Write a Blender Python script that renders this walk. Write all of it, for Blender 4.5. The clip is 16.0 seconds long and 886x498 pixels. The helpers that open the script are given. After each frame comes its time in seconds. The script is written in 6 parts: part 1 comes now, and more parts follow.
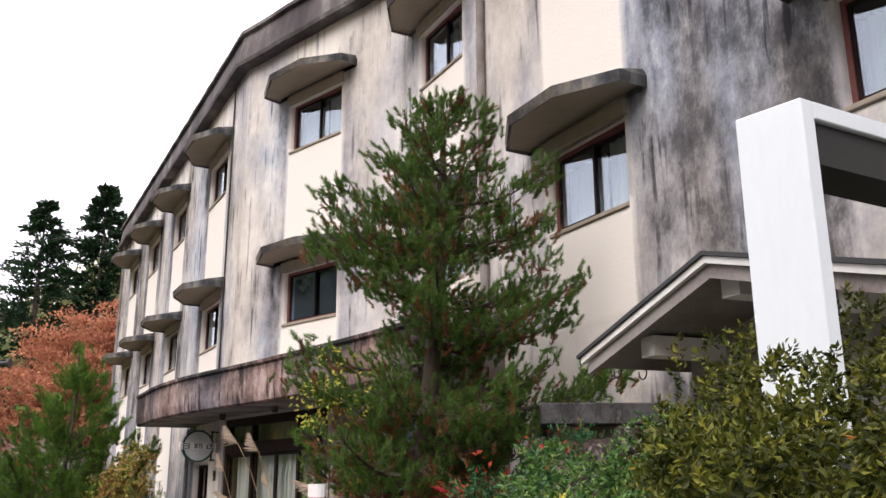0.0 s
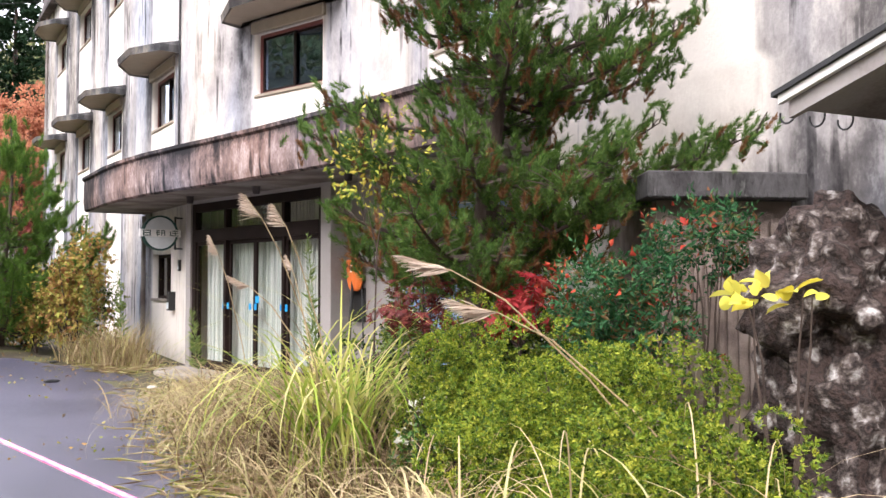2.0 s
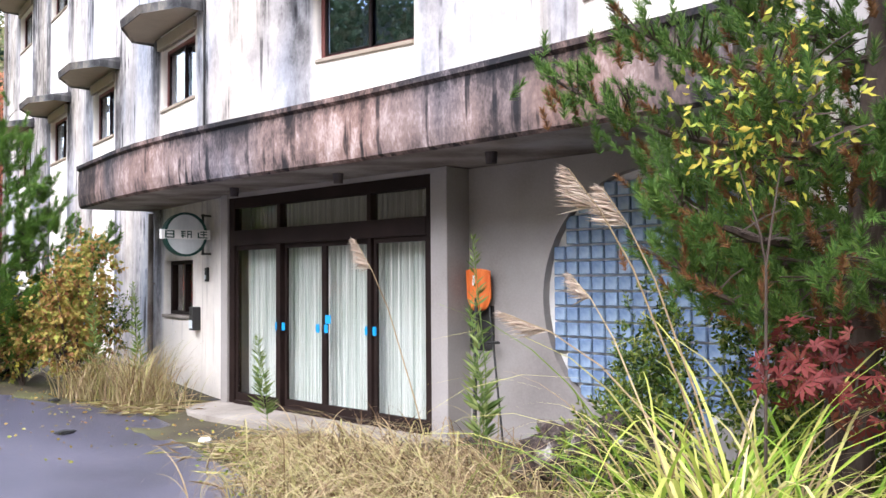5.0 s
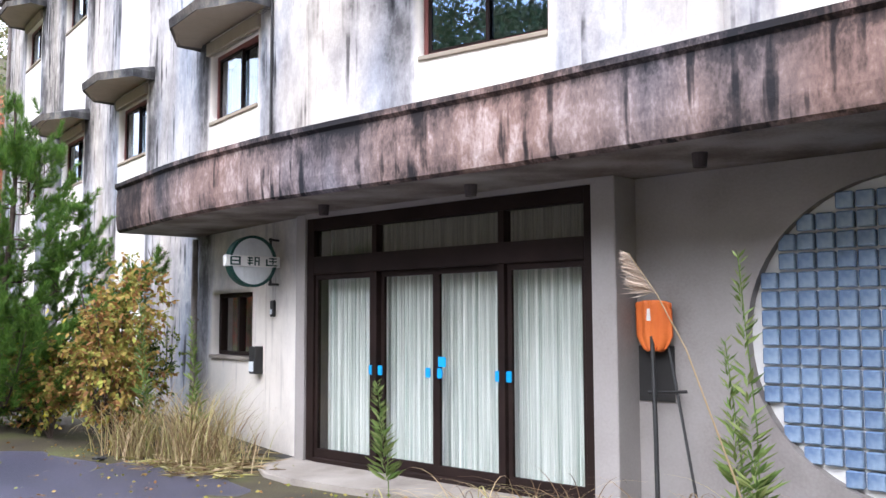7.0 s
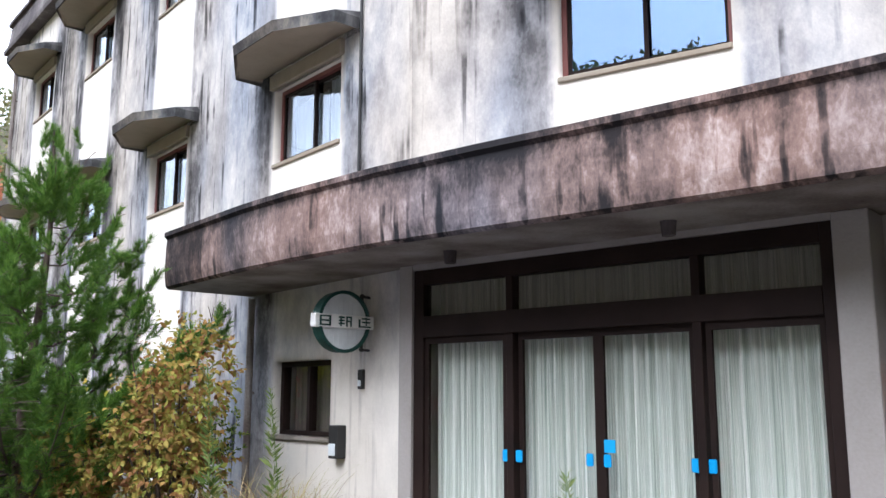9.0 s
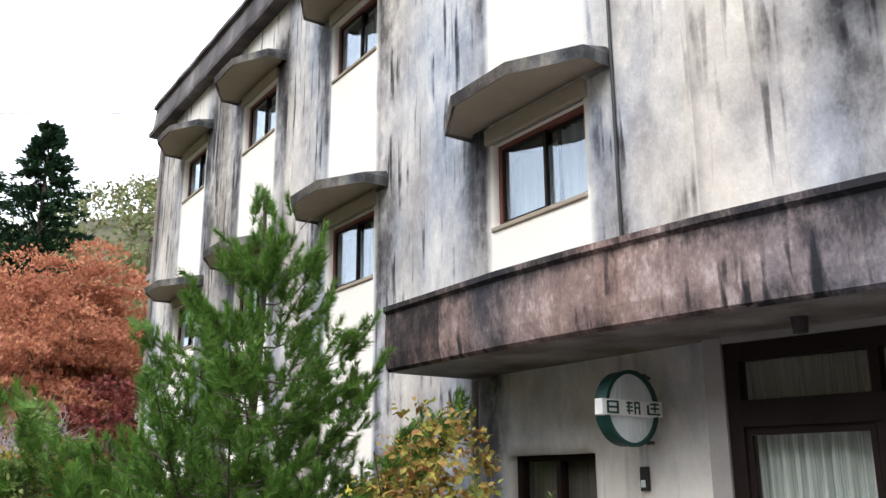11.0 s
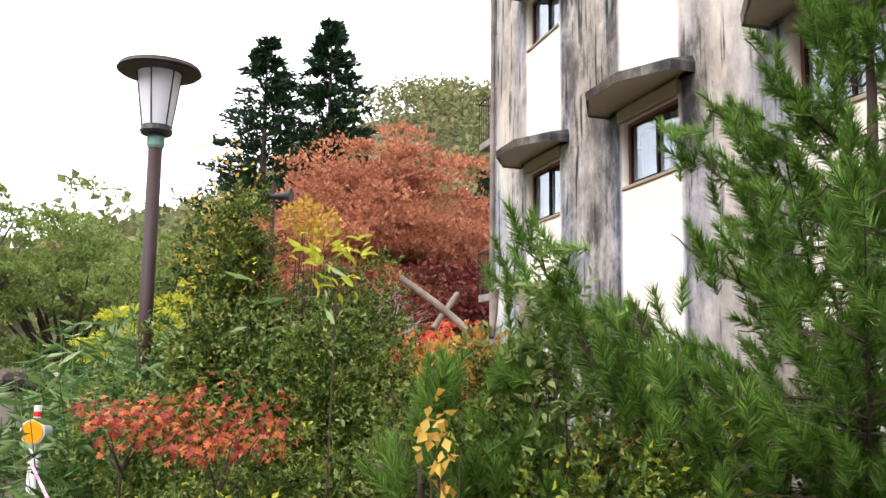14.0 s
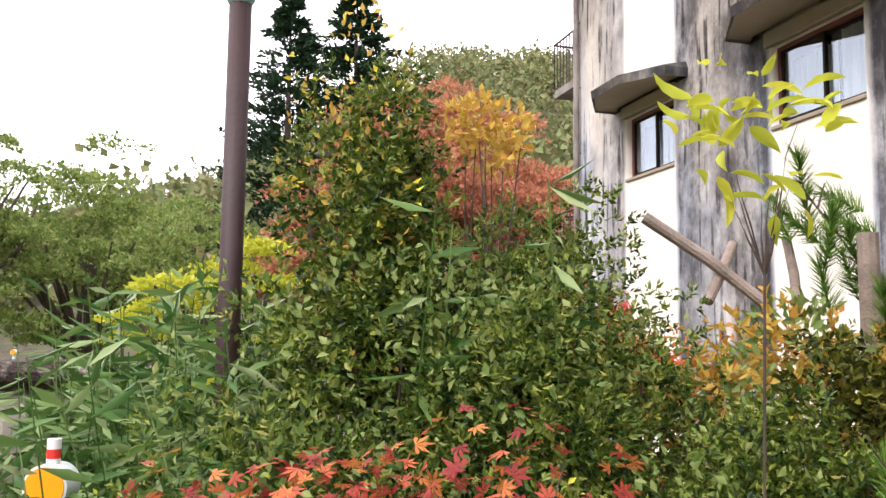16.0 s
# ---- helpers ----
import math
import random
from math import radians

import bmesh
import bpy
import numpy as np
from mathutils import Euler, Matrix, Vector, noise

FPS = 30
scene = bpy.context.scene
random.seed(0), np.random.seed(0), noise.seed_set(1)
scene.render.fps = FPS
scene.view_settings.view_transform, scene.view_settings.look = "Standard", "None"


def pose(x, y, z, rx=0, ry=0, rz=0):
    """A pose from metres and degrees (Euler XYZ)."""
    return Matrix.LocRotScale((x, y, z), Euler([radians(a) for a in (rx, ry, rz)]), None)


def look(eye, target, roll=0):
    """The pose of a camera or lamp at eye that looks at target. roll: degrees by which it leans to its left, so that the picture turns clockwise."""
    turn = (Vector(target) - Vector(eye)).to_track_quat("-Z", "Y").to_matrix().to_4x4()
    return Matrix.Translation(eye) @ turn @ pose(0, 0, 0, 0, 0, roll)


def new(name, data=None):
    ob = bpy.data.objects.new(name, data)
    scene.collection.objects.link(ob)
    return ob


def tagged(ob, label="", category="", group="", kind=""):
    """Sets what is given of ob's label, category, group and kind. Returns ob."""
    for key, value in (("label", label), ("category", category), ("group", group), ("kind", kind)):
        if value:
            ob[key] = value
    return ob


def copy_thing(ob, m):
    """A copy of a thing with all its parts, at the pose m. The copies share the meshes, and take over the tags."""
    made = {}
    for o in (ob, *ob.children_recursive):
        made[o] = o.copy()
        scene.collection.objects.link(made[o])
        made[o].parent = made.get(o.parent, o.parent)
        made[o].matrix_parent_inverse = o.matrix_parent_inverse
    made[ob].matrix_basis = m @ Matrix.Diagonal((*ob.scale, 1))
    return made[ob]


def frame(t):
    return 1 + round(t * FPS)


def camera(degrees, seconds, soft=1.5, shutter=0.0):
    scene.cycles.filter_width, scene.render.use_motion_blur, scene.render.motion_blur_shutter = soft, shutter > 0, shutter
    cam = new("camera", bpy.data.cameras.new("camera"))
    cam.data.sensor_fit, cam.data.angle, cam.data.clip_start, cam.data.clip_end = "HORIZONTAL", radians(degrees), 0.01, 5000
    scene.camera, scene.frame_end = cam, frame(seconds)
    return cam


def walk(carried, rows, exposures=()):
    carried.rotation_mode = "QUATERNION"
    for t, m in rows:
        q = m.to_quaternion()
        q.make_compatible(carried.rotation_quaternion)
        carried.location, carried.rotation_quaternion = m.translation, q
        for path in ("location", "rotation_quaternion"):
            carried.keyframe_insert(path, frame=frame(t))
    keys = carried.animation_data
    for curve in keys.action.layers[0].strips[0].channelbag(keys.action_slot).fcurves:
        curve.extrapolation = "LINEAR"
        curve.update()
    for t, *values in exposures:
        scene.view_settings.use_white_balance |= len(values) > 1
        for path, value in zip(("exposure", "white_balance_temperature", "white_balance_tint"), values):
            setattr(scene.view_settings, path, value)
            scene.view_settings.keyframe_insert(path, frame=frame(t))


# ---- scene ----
cam = camera(53.4, 16.0)
PATH = [
    (0, (-1.385, 1.63, 1.823), (-0.202, 3.157, 2.341), -0.3),
    (0.5, (-1.321, 2.198, 1.787), (-0.122, 3.72, 2.286), 0.0),
    (1, (-1.26, 2.775, 1.758), (-0.016, 4.295, 2.134), 0.0),
    (1.5, (-1.176, 3.334, 1.703), (0.115, 4.85, 1.893), 0.3),
    (2, (-1.041, 3.872, 1.742), (0.303, 5.351, 1.816), 0.0),
    (2.5, (-0.948, 4.41, 1.76), (0.446, 5.844, 1.818), 0.0),
    (3, (-0.948, 4.944, 1.775), (0.492, 6.332, 1.826), -0.1),
    (3.5, (-0.86, 5.628, 1.799), (0.584, 7.012, 1.835), -0.2),
    (4, (-0.808, 6.27, 1.852), (0.632, 7.657, 1.895), -0.4),
    (4.5, (-0.726, 6.887, 1.863), (0.711, 8.277, 1.912), -0.2),
    (5, (-0.689, 7.413, 1.923), (0.747, 8.803, 1.994), -0.4),
    (7.5, (-0.504, 10.382, 1.837), (0.98, 11.705, 2.054), -0.3),
    (8, (-0.394, 10.99, 1.783), (1.089, 12.3, 2.075), 0.1),
    (8.2, (-0.361, 11.211, 1.772), (1.131, 12.509, 2.072), 0.2),
    (10.3, (-0.401, 13.447, 2.014), (1.063, 14.731, 2.471), -0.5),
    (10.5, (-0.44, 13.685, 2.022), (0.998, 14.987, 2.51), -0.1),
    (11, (-0.483, 14.254, 2.03), (0.853, 15.653, 2.537), -0.3),
    (11.5, (-0.525, 14.891, 1.994), (0.683, 16.399, 2.509), -0.0),
    (12, (-0.517, 15.509, 1.972), (0.596, 17.098, 2.459), 0.5),
    (12.5, (-0.488, 16.182, 1.947), (0.523, 17.853, 2.379), 0.6),
    (13.5, (-0.444, 17.553, 2.025), (0.473, 19.304, 2.33), 0.9),
    (14.5, (-0.38, 18.895, 2.033), (0.507, 20.67, 2.277), 0.7),
    (15, (-0.323, 19.531, 2.045), (0.562, 21.311, 2.264), 1.1),
    (16, (-0.293, 20.884, 2.126), (0.577, 22.673, 2.334), 0.7),
]
walk(cam, [(t, look(eye, target, roll)) for t, eye, target, roll in PATH], exposures=[(0.0, 1.05, 6750, 17), (1.0, 1.3, 6750, 17), (1.5, 1.6, 6700, 17), (2.5, 2.0, 6300, 18), (5.0, 1.98, 6100, 16), (8.0, 1.64, 5850, 14), (11.0, 1.3, 6250, 9), (12.5, 1.2, 6500, 11), (14.5, 1.5, 6800, 16), (16.0, 1.5, 6800, 17)])
# ---------- world, sun ----------
SUN_EL, SUN_AZ = radians(48), radians(250)
world = bpy.data.worlds.new("overcast_sky")
scene.world = world
world.use_nodes = True
wn, wl = world.node_tree.nodes, world.node_tree.links
wn.clear()
w_out, w_bg, w_sky, w_hsv = wn.new("ShaderNodeOutputWorld"), wn.new("ShaderNodeBackground"), wn.new("ShaderNodeTexSky"), wn.new("ShaderNodeHueSaturation")
w_sky.sky_type, w_sky.sun_disc = "NISHITA", False
w_sky.sun_elevation, w_sky.sun_rotation = SUN_EL, SUN_AZ
w_sky.air_density, w_sky.dust_density, w_sky.ozone_density = 1.0, 6.0, 1.0
w_hsv.inputs["Saturation"].default_value = 0.12
w_bg.inputs["Strength"].default_value = 0.15
w_mix = wn.new("ShaderNodeMixRGB")       # a high white cloud layer over the sky
w_mix.inputs[0].default_value, w_mix.inputs[2].default_value = 0.8, (7.8, 8.0, 8.7, 1)
wl.new(w_sky.outputs[0], w_hsv.inputs["Color"])
wl.new(w_hsv.outputs[0], w_mix.inputs[1])
wl.new(w_mix.outputs[0], w_bg.inputs["Color"])
wl.new(w_bg.outputs[0], w_out.inputs["Surface"])
sun = new("sun", bpy.data.lights.new("sun", "SUN"))
sun.data.energy, sun.data.angle, sun.data.color = 0.9, radians(40), (1.0, 0.97, 0.92)
sun.matrix_world = look((0, 0, 50), (0 - math.sin(SUN_AZ) * 50, 0 - math.cos(SUN_AZ) * 50, 50 - 50 * math.tan(SUN_EL)))

# ---------- materials ----------
def ramp_of(nt, colours):
    r = nt.nodes.new("ShaderNodeValToRGB")
    els = r.color_ramp.elements
    while len(els) < len(colours):
        els.new(0.5)
    for i, c in enumerate(colours):
        els[i].position = i / max(1, len(colours) - 1)
        els[i].color = (*c, 1)
    return r


def material(name, colours, scale=3.0, stretch=(1, 1, 1), rough=0.8, metal=0.0, bump=0.2, fine=40.0, detail=6.0, leafy=False, random_piece=0.0, spec=0.4):
    """A surface whose colour runs through the given colours by a coarse and a fine noise, with bump."""
    m = bpy.data.materials.new(name)
    m.use_nodes = True
    nt = m.node_tree
    b = nt.nodes["Principled BSDF"]
    tc, mp = nt.nodes.new("ShaderNodeTexCoord"), nt.nodes.new("ShaderNodeMapping")
    mp.inputs["Scale"].default_value = stretch
    nt.links.new(tc.outputs["Object"], mp.inputs["Vector"])
    n1, n2 = nt.nodes.new("ShaderNodeTexNoise"), nt.nodes.new("ShaderNodeTexNoise")
    n1.inputs["Scale"].default_value, n1.inputs["Detail"].default_value = scale, detail
    n2.inputs["Scale"].default_value, n2.inputs["Detail"].default_value = fine, 3.0
    for n in (n1, n2):
        nt.links.new(mp.outputs[0], n.inputs["Vector"])
    mix = nt.nodes.new("ShaderNodeMath")
    mix.operation = "MULTIPLY_ADD"
    nt.links.new(n2.outputs["Fac"], mix.inputs[0])
    mix.inputs[1].default_value = 0.35
    sc = nt.nodes.new("ShaderNodeMath")
    sc.operation = "MULTIPLY_ADD"
    nt.links.new(n1.outputs["Fac"], sc.inputs[0])
    sc.inputs[1].default_value, sc.inputs[2].default_value = 1.9, -0.62
    nt.links.new(sc.outputs[0], mix.inputs[2])
    fac = mix.outputs[0]
    if random_piece:
        oi, add = nt.nodes.new("ShaderNodeObjectInfo"), nt.nodes.new("ShaderNodeMath")
        add.operation = "MULTIPLY_ADD"
        nt.links.new(oi.outputs["Random"], add.inputs[0])
        add.inputs[1].default_value = random_piece
        nt.links.new(fac, add.inputs[2])
        fac = add.outputs[0]
    r = ramp_of(nt, colours)
    nt.links.new(fac, r.inputs[0])
    nt.links.new(r.outputs[0], b.inputs["Base Color"])
    b.inputs["Roughness"].default_value, b.inputs["Metallic"].default_value = rough, metal
    b.inputs["Specular IOR Level"].default_value = spec
    if bump:
        bp = nt.nodes.new("ShaderNodeBump")
        bp.inputs["Strength"].default_value, bp.inputs["Distance"].default_value = bump, 0.02
        nt.links.new(n2.outputs["Fac"], bp.inputs["Height"])
        nt.links.new(bp.outputs[0], b.inputs["Normal"])
    return m


def leaf_material(name, colours, rough=0.45, through_light=0.3, spec=0.18):
    """Leaves: each one takes a colour of its own; some light comes through."""
    m = bpy.data.materials.new(name)
    m.use_nodes = True
    nt = m.node_tree
    b, out = nt.nodes["Principled BSDF"], nt.nodes["Material Output"]
    g = nt.nodes.new("ShaderNodeNewGeometry")
    r = ramp_of(nt, colours)
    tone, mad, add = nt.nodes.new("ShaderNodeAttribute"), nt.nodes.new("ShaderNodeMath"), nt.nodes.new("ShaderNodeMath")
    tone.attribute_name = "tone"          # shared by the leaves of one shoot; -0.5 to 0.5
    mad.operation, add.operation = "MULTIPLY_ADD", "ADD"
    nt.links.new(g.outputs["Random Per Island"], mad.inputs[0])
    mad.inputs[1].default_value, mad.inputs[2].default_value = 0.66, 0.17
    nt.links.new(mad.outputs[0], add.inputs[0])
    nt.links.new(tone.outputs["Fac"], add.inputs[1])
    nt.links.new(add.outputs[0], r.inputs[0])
    nt.links.new(r.outputs[0], b.inputs["Base Color"])
    b.inputs["Roughness"].default_value = rough
    b.inputs["Specular IOR Level"].default_value = spec
    t, mx = nt.nodes.new("ShaderNodeBsdfTranslucent"), nt.nodes.new("ShaderNodeMixShader")
    nt.links.new(r.outputs[0], t.inputs["Color"])
    mx.inputs[0].default_value = through_light
    nt.links.new(b.outputs[0], mx.inputs[1])
    nt.links.new(t.outputs[0], mx.inputs[2])
    nt.links.new(mx.outputs[0], out.inputs["Surface"])
    return m


def weathered(name, clean, grey, dark, run=2.6, long=0.16, drips=0.5, grain=0.42, cool=(0.86, 0.98, 1.14), warm=(1.07, 1.01, 0.9), blotch=1.5):
    """Painted render with rain stains: the mesh's stain layer says how far the damp has got, and holds the shade
    painted under the porch canopy; its 'drip' layer says where black runs hang; cloudy noise breaks the damp up, and
    the grey turns from cool to warm in patches."""
    m = bpy.data.materials.new(name)
    m.use_nodes = True
    nt = m.node_tree
    b = nt.nodes["Principled BSDF"]
    at, dr, tc = nt.nodes.new("ShaderNodeAttribute"), nt.nodes.new("ShaderNodeAttribute"), nt.nodes.new("ShaderNodeTexCoord")
    at.attribute_name, dr.attribute_name = "stain_shade", "drip"

    def noise_of(scale, stretch, detail=6.0, rough=0.6, shift=0.0):
        mp, n = nt.nodes.new("ShaderNodeMapping"), nt.nodes.new("ShaderNodeTexNoise")
        mp.inputs["Scale"].default_value, mp.inputs["Location"].default_value = stretch, (shift, shift * 0.7, shift * 1.3)
        nt.links.new(tc.outputs["Object"], mp.inputs["Vector"])
        nt.links.new(mp.outputs[0], n.inputs["Vector"])
        n.inputs["Scale"].default_value, n.inputs["Detail"].default_value, n.inputs["Roughness"].default_value = scale, detail, rough
        return n.outputs["Fac"]

    def calc(op, a, c, d=None, clamp=False):
        n = nt.nodes.new("ShaderNodeMath")
        n.operation, n.use_clamp = op, clamp
        for i, v in enumerate((a, c, d)):
            if v is None:
                continue
            if isinstance(v, (int, float)):
                n.inputs[i].default_value = v
            else:
                nt.links.new(v, n.inputs[i])
        return n.outputs[0]

    runs, cloud, fine = noise_of(run, (1, 1, long), 4, 0.5), noise_of(1.1, (1, 1, 0.75), 9, 0.62), noise_of(38, (1, 1, 0.6), 4)
    blot = noise_of(7.0, (1, 1, 0.55), 7, 0.7, 3.1)
    thin, gate = noise_of(9.0, (1, 1, 0.07), 3, 0.5, 5.3), noise_of(1.6, (1, 1, 0.8), 4, 0.6, 8.7)
    broken = calc("ADD", calc("MULTIPLY_ADD", runs, 1.5, -0.75), calc("ADD", calc("MULTIPLY_ADD", cloud, 3.2, -1.6), calc("MULTIPLY_ADD", blot, blotch, -0.5 * blotch)))
    level = calc("MULTIPLY", at.outputs["Fac"], calc("MULTIPLY_ADD", broken, 0.85, 1.0))
    level = calc("ADD", level, calc("MULTIPLY", calc("MULTIPLY_ADD", fine, grain, -0.5 * grain), calc("MULTIPLY_ADD", at.outputs["Fac"], 0.8, 0.2)))
    # old faint soiling over the clean paint
    level = calc("ADD", level, calc("MULTIPLY", calc("MULTIPLY_ADD", cloud, 2.4, -1.25, True), 0.1))
    # black runs, in bunches
    drop = calc("MULTIPLY", calc("MULTIPLY_ADD", thin, 9.0, -4.9, True), calc("MULTIPLY_ADD", gate, 5.0, -2.2, True))
    drop = calc("MULTIPLY", drop, calc("MULTIPLY", dr.outputs["Fac"], drips))
    level = calc("MULTIPLY", calc("ADD", level, drop), 0.62)
    r = nt.nodes.new("ShaderNodeValToRGB")
    els = r.color_ramp.elements
    els.new(0.35), els.new(0.7), els.new(0.9)
    for e, p, c in zip(els, (0.02, 0.17, 0.36, 0.68, 1.0), (clean, tuple(0.5 * x + 0.5 * y for x, y in zip(clean, grey)), grey, tuple(0.75 * x + 0.25 * y for x, y in zip(dark, grey)), dark)):
        e.position, e.color = p, (*c, 1)
    nt.links.new(level, r.inputs[0])
    hue = ramp_of(nt, (cool, (1, 1, 1), warm))
    nt.links.new(calc("MULTIPLY_ADD", noise_of(0.75, (1, 1, 0.35), 3, 0.5, 12.0), 3.0, -1.0, True), hue.inputs[0])
    tint = nt.nodes.new("ShaderNodeMixRGB")
    tint.blend_type = "MULTIPLY"
    nt.links.new(calc("MULTIPLY", level, 2.6, None, True), tint.inputs[0])
    nt.links.new(r.outputs[0], tint.inputs[1])
    nt.links.new(hue.outputs[0], tint.inputs[2])
    nt.links.new(tint.outputs[0], b.inputs["Base Color"])
    b.inputs["Roughness"].default_value = 0.9
    b.inputs["Specular IOR Level"].default_value = 0.2
    bp = nt.nodes.new("ShaderNodeBump")
    bp.inputs["Strength"].default_value, bp.inputs["Distance"].default_value = 0.25, 0.02
    nt.links.new(calc("MULTIPLY_ADD", blot, 0.6, fine), bp.inputs["Height"])
    nt.links.new(bp.outputs[0], b.inputs["Normal"])
    return m


def glass(name, tint, rough=0.02, back=0.35, gloss_tint=(0.8, 0.8, 0.8)):
    """Window glass: a mirror gloss, tinted if wished, at grazing angles, clear otherwise."""
    m = bpy.data.materials.new(name)
    m.use_nodes = True
    nt = m.node_tree
    nt.nodes.remove(nt.nodes["Principled BSDF"])
    out = nt.nodes["Material Output"]
    tr, gl, mx, fr = (nt.nodes.new("ShaderNodeBsdf" + k) for k in ("Transparent", "Glossy")), None, nt.nodes.new("ShaderNodeMixShader"), nt.nodes.new("ShaderNodeLayerWeight")
    t, g = tr
    t.inputs["Color"].default_value = (*tint, 1)
    g.inputs["Roughness"].default_value = rough
    g.inputs["Color"].default_value = (*gloss_tint, 1)
    pw = nt.nodes.new("ShaderNodeMath")
    pw.operation = "POWER"
    nt.links.new(fr.outputs["Facing"], pw.inputs[0])
    pw.inputs[1].default_value = 4.0
    ad = nt.nodes.new("ShaderNodeMath")
    ad.operation = "MULTIPLY_ADD"
    nt.links.new(pw.outputs[0], ad.inputs[0])
    ad.inputs[1].default_value, ad.inputs[2].default_value = 0.7, back
    nt.links.new(ad.outputs[0], mx.inputs[0])
    nt.links.new(t.outputs[0], mx.inputs[1])
    nt.links.new(g.outputs[0], mx.inputs[2])
    nt.links.new(mx.outputs[0], out.inputs["Surface"])
    return m


WALL = weathered("stained_render", (0.73, 0.685, 0.62), (0.34, 0.325, 0.325), (0.03, 0.028, 0.03), 2.0, 0.3, 1.25)
CANOPY = weathered("stained_canopy", (0.56, 0.475, 0.45), (0.215, 0.16, 0.148), (0.022, 0.02, 0.022), 3.0, 0.3, 1.3, 0.9, (0.78, 0.95, 1.15), (1.1, 0.96, 0.87), 2.4)
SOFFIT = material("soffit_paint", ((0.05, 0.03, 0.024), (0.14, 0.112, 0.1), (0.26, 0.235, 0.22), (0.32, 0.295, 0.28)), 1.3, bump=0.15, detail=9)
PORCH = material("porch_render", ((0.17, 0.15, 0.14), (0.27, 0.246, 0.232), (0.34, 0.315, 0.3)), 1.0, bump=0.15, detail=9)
HOOD = weathered("hood_concrete", (0.36, 0.305, 0.235), (0.13, 0.115, 0.1), (0.025, 0.022, 0.022))
ROOF = material("roof_edge", ((0.015, 0.012, 0.013), (0.045, 0.035, 0.037), (0.1, 0.085, 0.085), (0.3, 0.28, 0.27)), 1.3, (1, 1, 0.4), bump=0.4)
SLAB = material("mossy_slab", ((0.012, 0.011, 0.011), (0.035, 0.032, 0.031), (0.07, 0.066, 0.065), (0.025, 0.024, 0.022), (0.2, 0.19, 0.18)), 3.0, (1, 1, 0.5), bump=0.8)
FRAME = material("brown_aluminium", ((0.01, 0.006, 0.005), (0.022, 0.013, 0.011)), 2, rough=0.6, bump=0.02, spec=0.12)
FRAME_RED = material("red_brown_frame", ((0.12, 0.035, 0.03), (0.2, 0.07, 0.06)), 3, rough=0.5, bump=0.02)
# blue gloss colours put the sky's blue into these panes' reflections
GLASS = glass("window_glass", (0.8, 0.84, 0.86), 0.01, 0.13, (0.8, 0.88, 0.97))
BARE_GLASS = glass("curtainless_window_glass", (0.6, 0.72, 0.8), 0.005, 0.2, (0.55, 0.72, 1.0))
SIGN_GREY = material("faded_sign_paint", ((0.5, 0.52, 0.53), (0.66, 0.68, 0.68)), 6, rough=0.5, bump=0.05)
DOOR_GLASS = glass("door_glass", (0.95, 0.95, 0.94), 0.01, 0.03)
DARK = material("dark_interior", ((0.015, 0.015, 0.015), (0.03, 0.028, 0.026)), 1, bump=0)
CURTAIN = material("white_curtain", ((0.45, 0.46, 0.45), (0.75, 0.76, 0.74), (0.8, 0.8, 0.78)), 3.5, (3, 3, 0.03), bump=0)
STRIPE = material("striped_curtain", ((0.2, 0.25, 0.22), (0.8, 0.82, 0.79), (0.3, 0.38, 0.33), (0.8, 0.82, 0.79), (0.45, 0.52, 0.48), (0.82, 0.82, 0.8), (0.4, 0.47, 0.43)), 15, (2.0, 2.0, 0.01), bump=0, fine=60)
ASPHALT = material("wet_asphalt", ((0.038, 0.038, 0.055), (0.066, 0.064, 0.092), (0.1, 0.096, 0.13)), 0.9, rough=0.36, bump=0.35, fine=90)
SOIL = material("soil_and_moss", ((0.03, 0.022, 0.015), (0.06, 0.05, 0.025), (0.09, 0.1, 0.03)), 1.5, bump=0.6)
CONCRETE = material("step_concrete", ((0.12, 0.1, 0.08), (0.25, 0.22, 0.19), (0.34, 0.305, 0.265)), 1.8, bump=0.4, detail=9)
ROCK = material("lichen_rock", ((0.01, 0.008, 0.008), (0.02, 0.015, 0.014), (0.06, 0.042, 0.036), (0.025, 0.02, 0.018), (0.1, 0.08, 0.07), (0.3, 0.28, 0.26), (0.55, 0.53, 0.5)), 10.0, bump=1.0, fine=42, detail=10, spec=0.1)
BARK = material("bark", ((0.02, 0.014, 0.01), (0.06, 0.04, 0.03), (0.1, 0.075, 0.06)), 5, (1, 1, 0.35), bump=0.6)
STEEL_W = material("white_steel", ((0.55, 0.6, 0.62), (0.72, 0.76, 0.78)), 1.2, (1, 1, 0.3), rough=0.35, bump=0.03)
WHITE = material("white_paint", ((0.6, 0.58, 0.55), (0.78, 0.77, 0.74)), 2, rough=0.6, bump=0.05)
RED = material("red_tape", ((0.55, 0.02, 0.02), (0.65, 0.04, 0.03)), 2, rough=0.4, bump=0)
ORANGE = material("orange_reflector", ((0.85, 0.27, 0.0), (0.95, 0.36, 0.01)), 3, rough=0.35, bump=0.1, fine=150)
ORANGE_P = material("orange_plastic", ((0.6, 0.12, 0.02), (0.75, 0.2, 0.04)), 4, rough=0.5, bump=0.1)
BLACK = material("black_metal", ((0.01, 0.01, 0.01), (0.03, 0.03, 0.03)), 3, rough=0.5, bump=0.05)
RUST = material("rusty_pole", ((0.018, 0.008, 0.008), (0.045, 0.02, 0.02)), 3, rough=0.6, bump=0.15)
COPPER = material("verdigris", ((0.1, 0.22, 0.2), (0.2, 0.34, 0.3)), 8, rough=0.7, bump=0.1)
